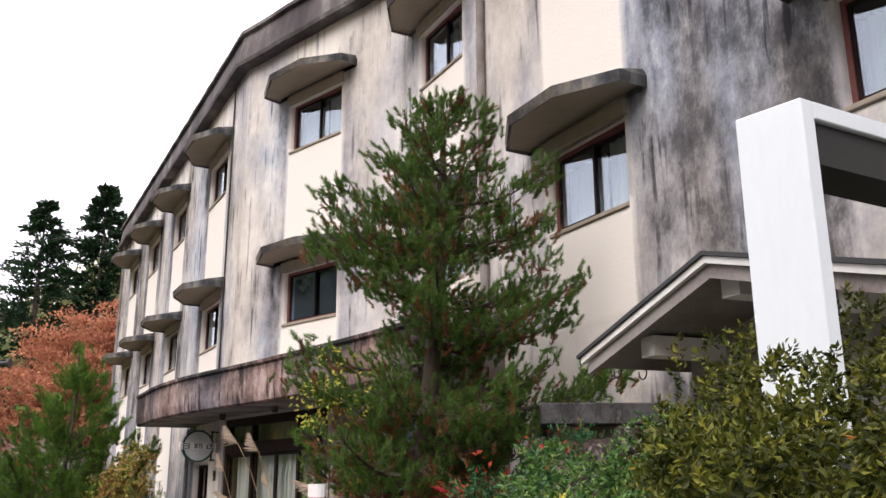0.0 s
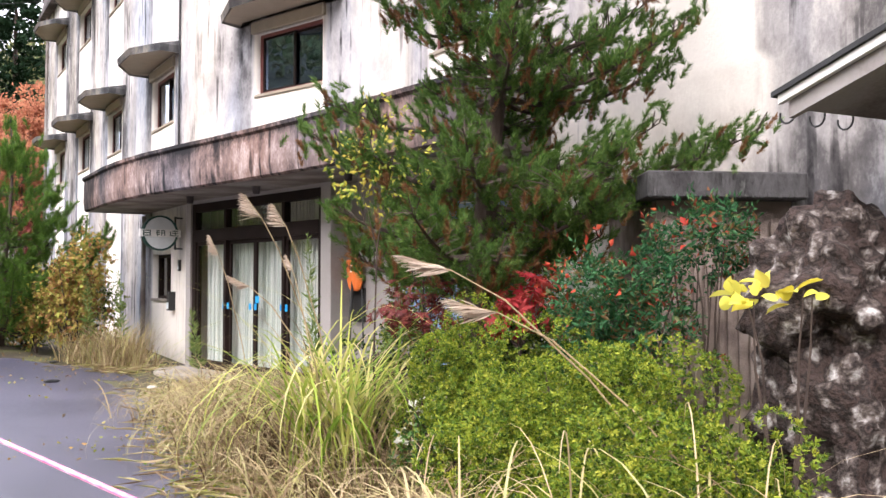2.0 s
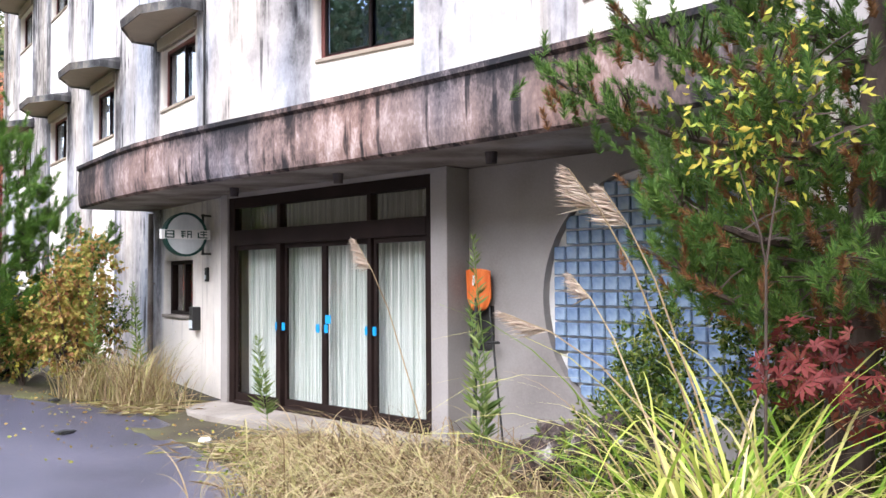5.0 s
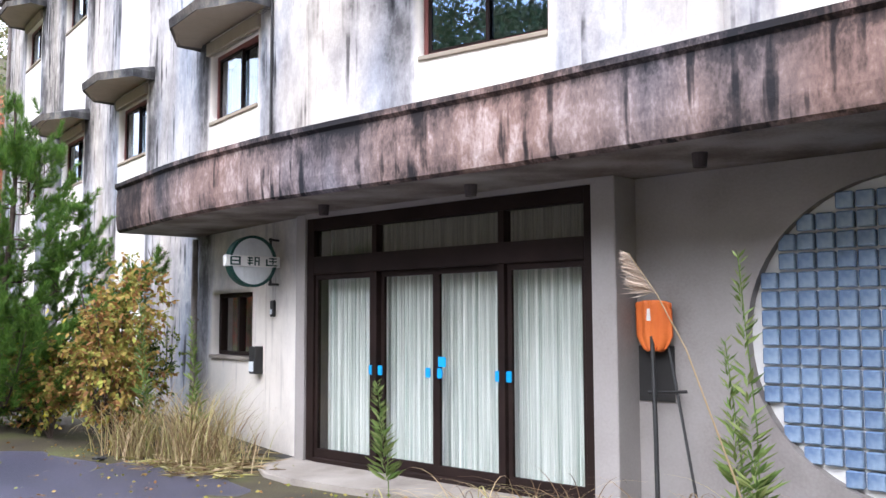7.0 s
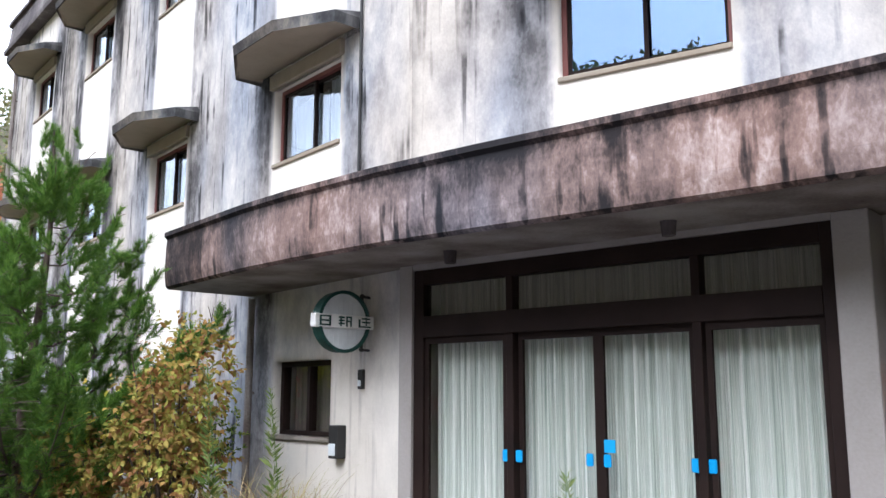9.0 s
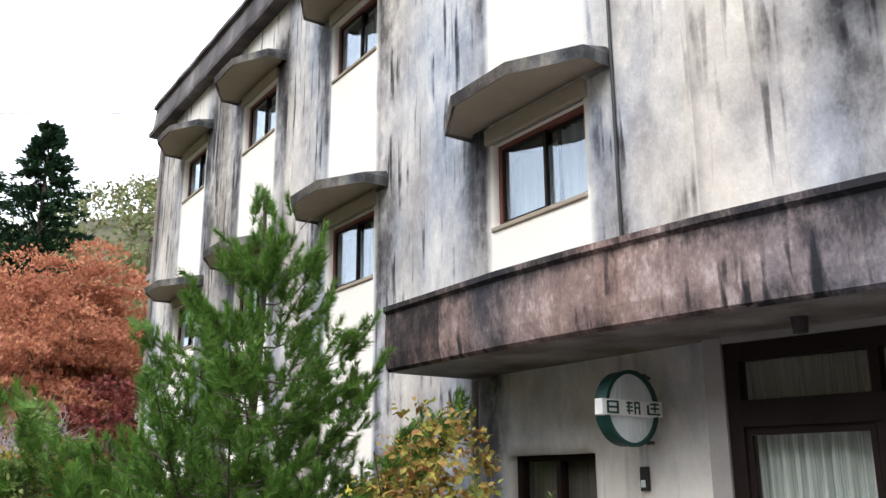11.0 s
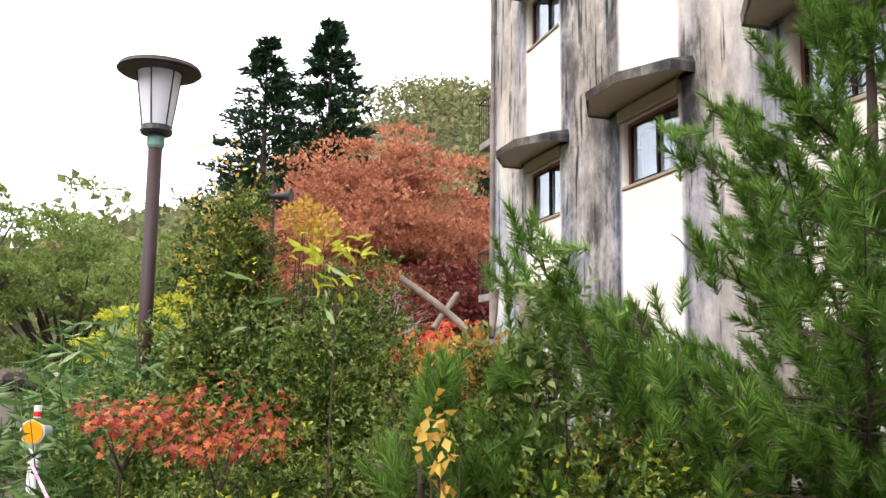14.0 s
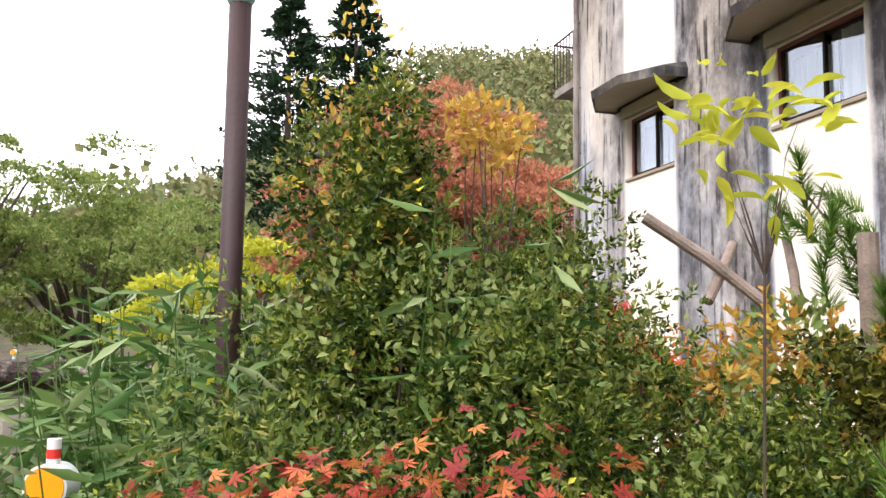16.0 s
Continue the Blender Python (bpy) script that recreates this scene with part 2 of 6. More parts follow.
LAMP_GLASS = material("milky_lamp_glass", ((0.6, 0.62, 0.68), (0.75, 0.76, 0.8)), 1, rough=0.25, bump=0)
GREEN_P = material("dark_green_paint", ((0.006, 0.035, 0.03), (0.012, 0.055, 0.045)), 4, rough=0.5, bump=0.05)
BLUE = material("blue_plastic", ((0.0, 0.25, 0.55), (0.02, 0.35, 0.7)), 4, rough=0.4, bump=0)
BLOCK = material("glass_block", ((0.07, 0.12, 0.22), (0.15, 0.23, 0.37), (0.3, 0.4, 0.53)), 4, rough=0.12, bump=0.2, fine=25, random_piece=0.25, spec=0.8)
ROPE = material("pink_white_rope", ((0.7, 0.1, 0.25), (0.8, 0.25, 0.4), (0.8, 0.75, 0.75)), 14, rough=0.7, bump=0.2)
TIMBER = material("grey_timber", ((0.1, 0.075, 0.06), (0.22, 0.17, 0.14), (0.32, 0.27, 0.23)), 3, (2, 2, 2), bump=0.4)

L_PINE = leaf_material("pine_needles", ((0.022, 0.065, 0.012), (0.06, 0.145, 0.022), (0.13, 0.24, 0.036), (0.24, 0.34, 0.07)), 0.45, 0.2)
L_PINE_OLD = leaf_material("old_pine_needles", ((0.018, 0.048, 0.014), (0.055, 0.12, 0.024), (0.115, 0.205, 0.04), (0.22, 0.29, 0.075)), 0.5, 0.2)
L_PINE_DEAD = leaf_material("dead_pine_needles", ((0.09, 0.042, 0.02), (0.19, 0.09, 0.036), (0.3, 0.16, 0.06)), 0.7, 0.15)
L_AZALEA = leaf_material("azalea_leaves", ((0.02, 0.05, 0.008), (0.1, 0.17, 0.016), (0.23, 0.285, 0.026), (0.4, 0.4, 0.05)), 0.45, 0.25)
L_HEDGE = leaf_material("hedge_leaves", ((0.014, 0.05, 0.012), (0.04, 0.11, 0.022), (0.09, 0.19, 0.035), (0.2, 0.3, 0.07)), 0.34, 0.25, 0.3)
L_DARK = leaf_material("dark_evergreen_leaves", ((0.01, 0.026, 0.006), (0.036, 0.076, 0.012), (0.1, 0.16, 0.022), (0.2, 0.245, 0.04), (0.34, 0.33, 0.085)), 0.36, 0.25, 0.24)
L_OLIVE = leaf_material("olive_leaves", ((0.014, 0.018, 0.005), (0.04, 0.05, 0.008), (0.1, 0.11, 0.014), (0.23, 0.22, 0.03)), 0.42, 0.2)
L_NANDINA = leaf_material("nandina_leaves", ((0.015, 0.06, 0.025), (0.03, 0.11, 0.04), (0.06, 0.17, 0.06), (0.3, 0.05, 0.03)))
L_RED = leaf_material("red_maple_leaves", ((0.2, 0.02, 0.02), (0.42, 0.05, 0.03), (0.55, 0.1, 0.05), (0.6, 0.18, 0.05)), 0.5, 0.4)
L_WINE = leaf_material("wine_red_leaves", ((0.05, 0.012, 0.012), (0.11, 0.024, 0.022), (0.19, 0.04, 0.034), (0.2, 0.1, 0.05)), 0.5, 0.3)
L_RUSSET = leaf_material("russet_leaves", ((0.2, 0.075, 0.05), (0.36, 0.14, 0.085), (0.47, 0.21, 0.12), (0.54, 0.3, 0.16)), 0.9, 0.35, 0.1)
L_YELLOW = leaf_material("yellow_leaves", ((0.5, 0.38, 0.03), (0.68, 0.58, 0.06), (0.75, 0.72, 0.14), (0.55, 0.35, 0.05)), 0.5, 0.4)
L_TAN = leaf_material("tan_leaves", ((0.2, 0.09, 0.04), (0.32, 0.17, 0.06), (0.36, 0.28, 0.07), (0.22, 0.24, 0.05), (0.34, 0.36, 0.07)), 0.6, 0.3)
L_GRASS = leaf_material("pampas_blades", ((0.07, 0.15, 0.015), (0.19, 0.31, 0.035), (0.36, 0.44, 0.07), (0.6, 0.55, 0.18), (0.66, 0.6, 0.4)), 0.45, 0.4)
L_STRAW = leaf_material("dry_straw", ((0.1, 0.065, 0.035), (0.25, 0.17, 0.09), (0.5, 0.39, 0.23), (0.36, 0.34, 0.12), (0.7, 0.61, 0.44)), 0.5, 0.3)
L_PLUME = leaf_material("pampas_plumes", ((0.42, 0.32, 0.24), (0.58, 0.47, 0.37), (0.72, 0.64, 0.53)), 0.8, 0.4)
L_BAMBOO = leaf_material("bamboo_leaves", ((0.02, 0.07, 0.015), (0.06, 0.14, 0.03), (0.15, 0.24, 0.07), (0.5, 0.54, 0.33)), 0.35, 0.3)
L_CEDAR = leaf_material("cedar_foliage", ((0.008, 0.025, 0.012), (0.018, 0.045, 0.02), (0.03, 0.06, 0.025)), 0.7, 0.1)
L_WOODS = leaf_material("far_woods", ((0.07, 0.12, 0.05), (0.14, 0.17, 0.07), (0.2, 0.2, 0.09), (0.22, 0.15, 0.08)), 0.8, 0.2)
L_LIGHT = leaf_material("light_green_leaves", ((0.06, 0.12, 0.03), (0.13, 0.2, 0.05), (0.22, 0.28, 0.09), (0.3, 0.32, 0.12)), 0.5, 0.35)
L_WHITE = leaf_material("white_petals", ((0.7, 0.68, 0.6), (0.8, 0.79, 0.74)), 0.6, 0.3)
L_ORANGE = leaf_material("orange_leaves", ((0.4, 0.12, 0.03), (0.55, 0.2, 0.04), (0.62, 0.32, 0.08), (0.5, 0.16, 0.06)), 0.5, 0.35)
DARK_STRIPE = material("dark_striped_curtain", ((0.05, 0.045, 0.04), (0.16, 0.14, 0.12), (0.1, 0.09, 0.08), (0.22, 0.2, 0.17)), 11, (2.2, 2.2, 0.01), bump=0, fine=60)
TWIG = material("grey_twigs", ((0.25, 0.22, 0.21), (0.42, 0.39, 0.37)), 4, bump=0.2)
L_PALE = leaf_material("pale_green_leaves", ((0.06, 0.11, 0.025), (0.13, 0.2, 0.045), (0.22, 0.28, 0.08), (0.32, 0.34, 0.11)), 0.6, 0.35)
L_LIME = leaf_material("lime_leaves", ((0.34, 0.4, 0.04), (0.48, 0.5, 0.05), (0.62, 0.58, 0.08)), 0.5, 0.45)
L_DRY = leaf_material("brown_dry_grass", ((0.05, 0.03, 0.018), (0.12, 0.075, 0.04), (0.27, 0.19, 0.11), (0.2, 0.19, 0.065)), 0.6, 0.25)
L_MAPLE = leaf_material("pink_red_maple_leaves", ((0.1, 0.014, 0.016), (0.26, 0.032, 0.03), (0.44, 0.08, 0.05), (0.58, 0.2, 0.06), (0.18, 0.15, 0.03)), 0.5, 0.35)
LAWN = material("lawn_turf", ((0.05, 0.08, 0.015), (0.12, 0.16, 0.03), (0.2, 0.22, 0.06)), 2.0, bump=0.6, fine=60)

L_CRIMSON = leaf_material("crimson_leaves", ((0.16, 0.015, 0.02), (0.32, 0.03, 0.036), (0.44, 0.06, 0.055), (0.38, 0.12, 0.05)), 0.5, 0.35)
L_VINE = leaf_material("yellowing_vine_leaves", ((0.16, 0.26, 0.04), (0.36, 0.4, 0.06), (0.58, 0.5, 0.08), (0.5, 0.32, 0.07)), 0.5, 0.4)
L_OCHRE = leaf_material("ochre_vine_leaves", ((0.4, 0.2, 0.04), (0.55, 0.32, 0.06), (0.62, 0.45, 0.1), (0.45, 0.24, 0.06)), 0.5, 0.4)

# ---------- building helpers ----------
ORIGIN = {}


def thing(name, base, label="", category="", group="", kind=""):
    """An empty at a thing's base; its parts are meshes under it."""
    ob = new(name)
    ob.location = base
    ob.empty_display_size = 0.1
    ORIGIN[ob.name] = Vector(base)
    return tagged(ob, label, category, group, kind)


def put_mesh(name, verts, faces, mat, parent=None, label="", stain_shade=None, smooth=False, drip=None, tone=None):
    """One mesh object from arrays in world metres, under a thing or on its own."""
    base = ORIGIN.get(parent.name, Vector((0, 0, 0))) if parent else Vector((0, 0, 0))
    v = np.asarray(verts, dtype=np.float32).reshape(-1, 3) - np.array(base, dtype=np.float32)
    me = bpy.data.meshes.new(name)
    if isinstance(faces, np.ndarray):
        n, k = faces.shape
        me.vertices.add(len(v))
        me.vertices.foreach_set("co", v.ravel())
        me.loops.add(n * k)
        me.loops.foreach_set("vertex_index", faces.astype(np.int32).ravel())
        me.polygons.add(n)
        me.polygons.foreach_set("loop_start", np.arange(0, n * k, k, dtype=np.int32))
        me.update(calc_edges=True)
    else:
        me.from_pydata(v.tolist(), [], faces)
    if stain_shade is not None:
        a = me.attributes.new("stain_shade", "FLOAT", "POINT")
        a.data.foreach_set("value", np.asarray(stain_shade, dtype=np.float32))
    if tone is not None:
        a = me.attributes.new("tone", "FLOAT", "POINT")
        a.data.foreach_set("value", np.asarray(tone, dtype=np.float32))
    if drip is not None:
        a = me.attributes.new("drip", "FLOAT", "POINT")
        a.data.foreach_set("value", np.asarray(drip, dtype=np.float32))
    if smooth:
        me.polygons.foreach_set("use_smooth", np.ones(len(me.polygons), dtype=bool))
    me.materials.append(mat)
    ob = new(name, me)
    if parent:
        ob.parent = parent
        ORIGIN[ob.name] = base
    if label:
        ob["label"] = label
    return ob


def part(name, bm, mat, parent=None, label="", smooth=False):
    """Links a bmesh, in world metres, as one mesh object under a thing or a part."""
    base = ORIGIN.get(parent.name, Vector((0, 0, 0))) if parent else Vector((0, 0, 0))
    bmesh.ops.translate(bm, verts=bm.verts, vec=-base)
    bmesh.ops.recalc_face_normals(bm, faces=bm.faces)
    me = bpy.data.meshes.new(name)
    bm.to_mesh(me)
    bm.free()
    if smooth:
        me.polygons.foreach_set("use_smooth", np.ones(len(me.polygons), dtype=bool))
    me.materials.append(mat)
    ob = new(name, me)
    if parent:
        ob.parent = parent
        ORIGIN[ob.name] = base
    if label:
        ob["label"] = label
    return ob


def box(x0, x1, y0, y1, z0, z1, bevel=0.0, m=None, bm=None):
    """A bevelled block, turned by m if given; added to bm if given."""
    b = bmesh.new()
    bmesh.ops.create_cube(b, size=1, matrix=Matrix.Translation(((x0 + x1) / 2, (y0 + y1) / 2, (z0 + z1) / 2)) @ Matrix.Diagonal((x1 - x0, y1 - y0, z1 - z0, 1)))
    if bevel:
        bmesh.ops.bevel(b, geom=b.edges[:], offset=bevel, segments=1, affect="EDGES")
    if m is not None:
        bmesh.ops.transform(b, matrix=m, verts=b.verts)
    if bm is None:
        return b
    me = bpy.data.meshes.new("t")
    b.to_mesh(me)
    b.free()
    bm.from_mesh(me)
    bpy.data.meshes.remove(me)
    return bm


def tube(points, radii, sides=8, bm=None):
    """A round tapered tube through points."""
    bm = bm or bmesh.new()
    rings = []
    pts = [Vector(p) for p in points]
    for i, p in enumerate(pts):
        d = (pts[min(i + 1, len(pts) - 1)] - pts[max(i - 1, 0)]).normalized()
        a = d.orthogonal().normalized()
        b = d.cross(a)
        r = float(radii[i] if hasattr(radii, "__len__") else radii)
        rings.append([bm.verts.new(p + r * (math.cos(2 * math.pi * k / sides) * a + math.sin(2 * math.pi * k / sides) * b)) for k in range(sides)])
    for r0, r1 in zip(rings, rings[1:]):
        # turn the next ring so that it starts nearest to this one
        s = min(range(sides), key=lambda k: (r1[k].co - r0[0].co - (pts[1] - pts[0]) * 0).length)
        r1[:] = r1[s:] + r1[:s]
        for k in range(sides):
            bm.faces.new((r0[k], r0[(k + 1) % sides], r1[(k + 1) % sides], r1[k]))
    bm.faces.new(rings[0][::-1])
    bm.faces.new(rings[-1])
    return bm


def prism(outline, z0, z1, bevel=0.0):
    """A block over a plan outline."""
    bm = bmesh.new()
    lo = [bm.verts.new((x, y, z0)) for x, y in outline]
    hi = [bm.verts.new((x, y, z1)) for x, y in outline]
    n = len(outline)
    for i in range(n):
        bm.faces.new((lo[i], lo[(i + 1) % n], hi[(i + 1) % n], hi[i]))
    bm.faces.new(lo[::-1])
    bm.faces.new(hi)
    if bevel:
        bmesh.ops.bevel(bm, geom=bm.edges[:], offset=bevel, segments=1, affect="EDGES")
    return bm


# ---------- the hotel ----------
KINK_IN, KINK_OUT, END, START = (6.62, 13.0), (5.91, 17.84), (8.73, 34.05), (4.11, -1.1)
FACES = [(START, KINK_IN), (KINK_IN, KINK_OUT), (KINK_OUT, END)]
FLOORS = (4.72, 8.13)
WIN_H = 0.98
COLUMNS = [(3.30, 4.81), (7.45, 8.90), (11.0, 12.42), (14.69, 16.24), (19.15, 20.66), (23.32, 24.72), (26.95, 28.46), (30.64, 32.06)]


def facet_of(y):
    for a, b in FACES:
        if a[1] <= y <= b[1]:
            return a, b
    return FACES[-1] if y > 0 else FACES[0]


def on_wall(y, out=0.0):
    """The point of the facade at y, out metres before it."""
    a, b = facet_of(y)
    d = (Vector(b) - Vector(a)).normalized()
    t = (y - a[1]) / (b[1] - a[1])
    p = Vector(a).lerp(Vector(b), t)
    return p.x - d.y * out, p.y + d.x * out


PIERS = ((-1.1, 0.5), (3.2, 0.85), (5.5, 0.95), (7.0, 0.75), (7.3, 0.4), (8.95, 0.28), (10.3, 0.42), (11.0, 0.32), (12.5, 0.26), (14.6, 0.42), (16.3, 0.44), (17.6, 0.32), (19.1, 0.6), (20.7, 0.62), (22.0, 0.44), (23.3, 0.66), (24.8, 0.6), (26.0, 0.5), (26.9, 0.7), (28.5, 0.8), (30.6, 0.72), (32.1, 0.55), (34.1, 0.36))
EDGE = [(0.5, 0.3), (0.5, 0.35), (0.2, 0.5), (0.3, 0.75), (0.15, 0.8), (0.95, 0.55), (0.9, 0.9), (0.85, 0.7)]


def stain_shade_at(y, z):
    """How damp the render is and where black runs hang: clean below each hood, dark beside the hoods and on the piers;
    the canopy's shade on the porch wall is painted in as well.
    """
    s = float(np.interp(y, [p for p, _ in PIERS], [v for _, v in PIERS]))
    s *= 1.03 + 0.3 * noise.noise(Vector((y * 0.8, z * 0.5, 3.0)))
    drip = 0.5 if y < 21 else 1.0
    for i, (a, b) in enumerate(COLUMNS):
        mid, half = (a + b) / 2, (b - a) / 2
        off = y - mid
        edge = abs(off) - half - 0.03
        for zf in FLOORS:
            top = zf + WIN_H + 0.3
            if (zf - 2.4 if zf > 5 else 0.0) < z < top:
                s *= min(1, max(0.0, edge / 0.1))
                drip *= min(1, max(0.0, edge / 0.1))
                # runs from the hood's ends, the heavier on the one side
                side = EDGE[i][0 if off < 0 else 1]
                near = math.exp(-((edge - 0.32) / 0.2) ** 2)
                fade = max(0.25, min(1, (z - zf + 1.6) / 2.4))
                s += 0.55 * near * fade * side
                drip = max(drip, 1.1 * math.exp(-((edge - 0.4) / 0.42) ** 2) * (edge > 0) * fade)
                # a black line where the clean strip meets the pier
                if edge > -0.02:
                    s += 0.75 * side * math.exp(-((edge - 0.1) / 0.07) ** 2) * (0.6 + 0.4 * noise.noise(Vector((i * 9.1, z * 1.1, 0.5 if off < 0 else 7.5))))
            if top <= z < top + 1.1:
                # clean above the middle of the hood, a soft dark cloud over its ends
                e = abs(off) / half
                s *= min(1.0, 0.1 + 0.9 * max(0, e - 0.75)) if e < 1.6 else 1
                s += 0.3 * math.exp(-((z - top) / 0.12) ** 2) * (1 if e < 1.3 else 0)
                s += 0.75 * EDGE[i][0 if off < 0 else 1] * math.exp(-((z - top - 0.12) / 0.3) ** 2 - ((e - 1.3) / 0.42) ** 2)
    # below the canopy: its shade is painted in above 1.9 m, besides the damp
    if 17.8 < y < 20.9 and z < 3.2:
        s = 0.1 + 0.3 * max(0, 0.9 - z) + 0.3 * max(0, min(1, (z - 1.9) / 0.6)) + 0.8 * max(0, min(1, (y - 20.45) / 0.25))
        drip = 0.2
    if y < 7.3:
        s = max(s, 0.42 * min(1, (7.3 - y) / 0.5))
    elif y < 10 and z < 3.6:
        s = 0.12 + 0.7 * max(0, 1 - abs(z - 2.75) / 0.55) * max(0, 1 - abs(y - 7.6) / 1.2)
    return max(0.0, min(1.1, s)), drip


def wall_strip(name, a, b, z0, z1, holes, mat, label, thick=0.22, step=0.12):
    """A wall from a to b in plan with openings through it; holes are (y0, y1, z0, z1)."""
    A, B = Vector(a), Vector(b)
    L, d = (B - A).length, (B - A).normalized()
    n = Vector((d.y, -d.x))          # inwards
    us = {0.0, L}
    zs = {z0, z1}
    hs = []
    for y0, y1, h0, h1 in holes:
        u0, u1 = (y0 - A.y) / d.y, (y1 - A.y) / d.y
        hs.append((u0, u1, h0, h1))
        us |= {u0, u1}
        zs |= {h0, h1}

    def fill(vals, lo, hi):
        vals = sorted(v for v in vals if lo - 1e-6 <= v <= hi + 1e-6)
        out = []
        for p, q in zip(vals, vals[1:]):
            k = max(1, round((q - p) / step))
            out += [p + (q - p) * i / k for i in range(k)]
        return out + [vals[-1]]

    us, zs = fill(us, 0, L), fill(zs, z0, z1)
    nu, nz = len(us), len(zs)
    verts, st, dp = [], [], []
    for side in (0, thick):
        for u in us:
            p = A + d * u + n * side
            for z in zs:
                verts.append((p.x, p.y, z))
                wet_shade, run = stain_shade_at(p.y, z) if side == 0 else (0.3, 0.0)
                st.append(wet_shade)
                dp.append(run)
    idx = lambda s, i, j: s * nu * nz + i * nz + j
    faces = []

    def is_hole(i, j):
        if not (0 <= i < nu - 1 and 0 <= j < nz - 1):
            return None
        u, z = (us[i] + us[i + 1]) / 2, (zs[j] + zs[j + 1]) / 2
        return any(h[0] < u < h[1] and h[2] < z < h[3] for h in hs)

    for i in range(nu - 1):
        for j in range(nz - 1):
            if is_hole(i, j):
                continue
            faces.append((idx(0, i, j), idx(0, i, j + 1), idx(0, i + 1, j + 1), idx(0, i + 1, j)))
            faces.append((idx(1, i, j), idx(1, i + 1, j), idx(1, i + 1, j + 1), idx(1, i, j + 1)))
            for di, dj, p, q in ((-1, 0, (i, j), (i, j + 1)), (1, 0, (i + 1, j + 1), (i + 1, j)), (0, -1, (i + 1, j), (i, j)), (0, 1, (i, j + 1), (i + 1, j + 1))):
                if is_hole(i + di, j + dj) is not False:
                    faces.append((idx(0, *p), idx(1, *p), idx(1, *q), idx(0, *q)))
    ob = put_mesh(name, verts, np.array(faces), mat, stain_shade=st, drip=dp)
    return tagged(ob, label, "wall", kind="structure")


def win_holes(a, b):
    return [(p, q, zf, zf + WIN_H) for p, q in COLUMNS for zf in FLOORS if a[1] < p and q < b[1]]


DOOR = (13.86, 17.70, 0.32, 3.04)
wall_strip("wall_south_wing", START, KINK_IN, 0.0, 10.5, win_holes(START, KINK_IN), WALL, "white rendered hotel wall with dark rain stains")
wall_strip("wall_entrance_bay", KINK_IN, KINK_OUT, 3.3, 10.5, win_holes(KINK_IN, KINK_OUT), WALL, "white rendered hotel wall above the porch canopy")
SMALL_WIN = (19.22, 20.46, 1.42, 2.26)
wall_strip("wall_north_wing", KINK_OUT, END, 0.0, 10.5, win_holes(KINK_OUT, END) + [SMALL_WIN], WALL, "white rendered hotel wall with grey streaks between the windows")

# the closed rest of the block
back = [(4.11, -1.1), (20.0, -3.9), (24.0, 31.4), (8.73, 34.05)]
for nm, a, b in (("wall_end_south", back[0], back[1]), ("wall_back", back[1], back[2]), ("wall_end_north", back[2], back[3])):
    A, B = Vector(a), Vector(b)
    d = (B - A).normalized()
    n = Vector((-d.y, d.x)) * 0.22
    tagged(put_mesh(nm, *(lambda q: ([v.co[:] for v in q.verts], [[v.index for v in f.verts] for f in q.faces]))((lambda q: (q.verts.index_update(), q)[1])(prism([A, B, B + n, A + n], 0, 10.5))), WALL, stain_shade=[0.35] * 8), "white rendered end wall of the hotel", "wall", kind="structure")
tagged(part("roof", prism([(4.3, -1.0), (20, -3.7), (23.8, 31.2), (8.8, 33.9), (6.1, 17.84), (6.8, 13.0)], 10.5, 10.7), ROOF), "flat dark hotel roof", "roof", kind="structure")
for i, z in enumerate((3.35, 6.9)):
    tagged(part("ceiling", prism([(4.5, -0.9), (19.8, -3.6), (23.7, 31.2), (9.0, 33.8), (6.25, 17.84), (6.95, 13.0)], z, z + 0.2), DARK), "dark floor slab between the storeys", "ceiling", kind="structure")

# roof edge: a tall dark fascia with a lip, along the three faces
fas = bmesh.new()
for (a, b), (e0, e1) in zip(FACES, ((-0.3, 0.0), (0.0, 0.05), (-0.05, 0.35))):
    A, B = Vector(a), Vector(b)
    d = (B - A).normalized()
    n = Vector((-d.y, d.x))
    prof = ((0.0, 10.44), (0.26, 10.44), (0.28, 10.52), (0.20, 10.56), (0.12, 11.2), (0.2, 11.22), (0.2, 11.3), (0.0, 11.32))
    ends = []
    k = max(2, int((B - A).length / 0.5))
    rings = []
    for i in range(k + 1):
        p = (A - d * -e0).lerp(B + d * e1, i / k)
        rings.append([fas.verts.new((p.x + n.x * o, p.y + n.y * o, z + 0.012 * math.sin(i * 2.3))) for o, z in prof])
    for r0, r1 in zip(rings, rings[1:]):
        for q in range(len(prof)):
            fas.faces.new((r0[q], r1[q], r1[(q + 1) % len(prof)], r0[(q + 1) % len(prof)]))
    fas.faces.new(rings[0]), fas.faces.new(rings[-1][::-1])
tagged(part("roof_fascia", fas, ROOF), "dark weathered fascia along the hotel roof", "roof edge", kind="structure")


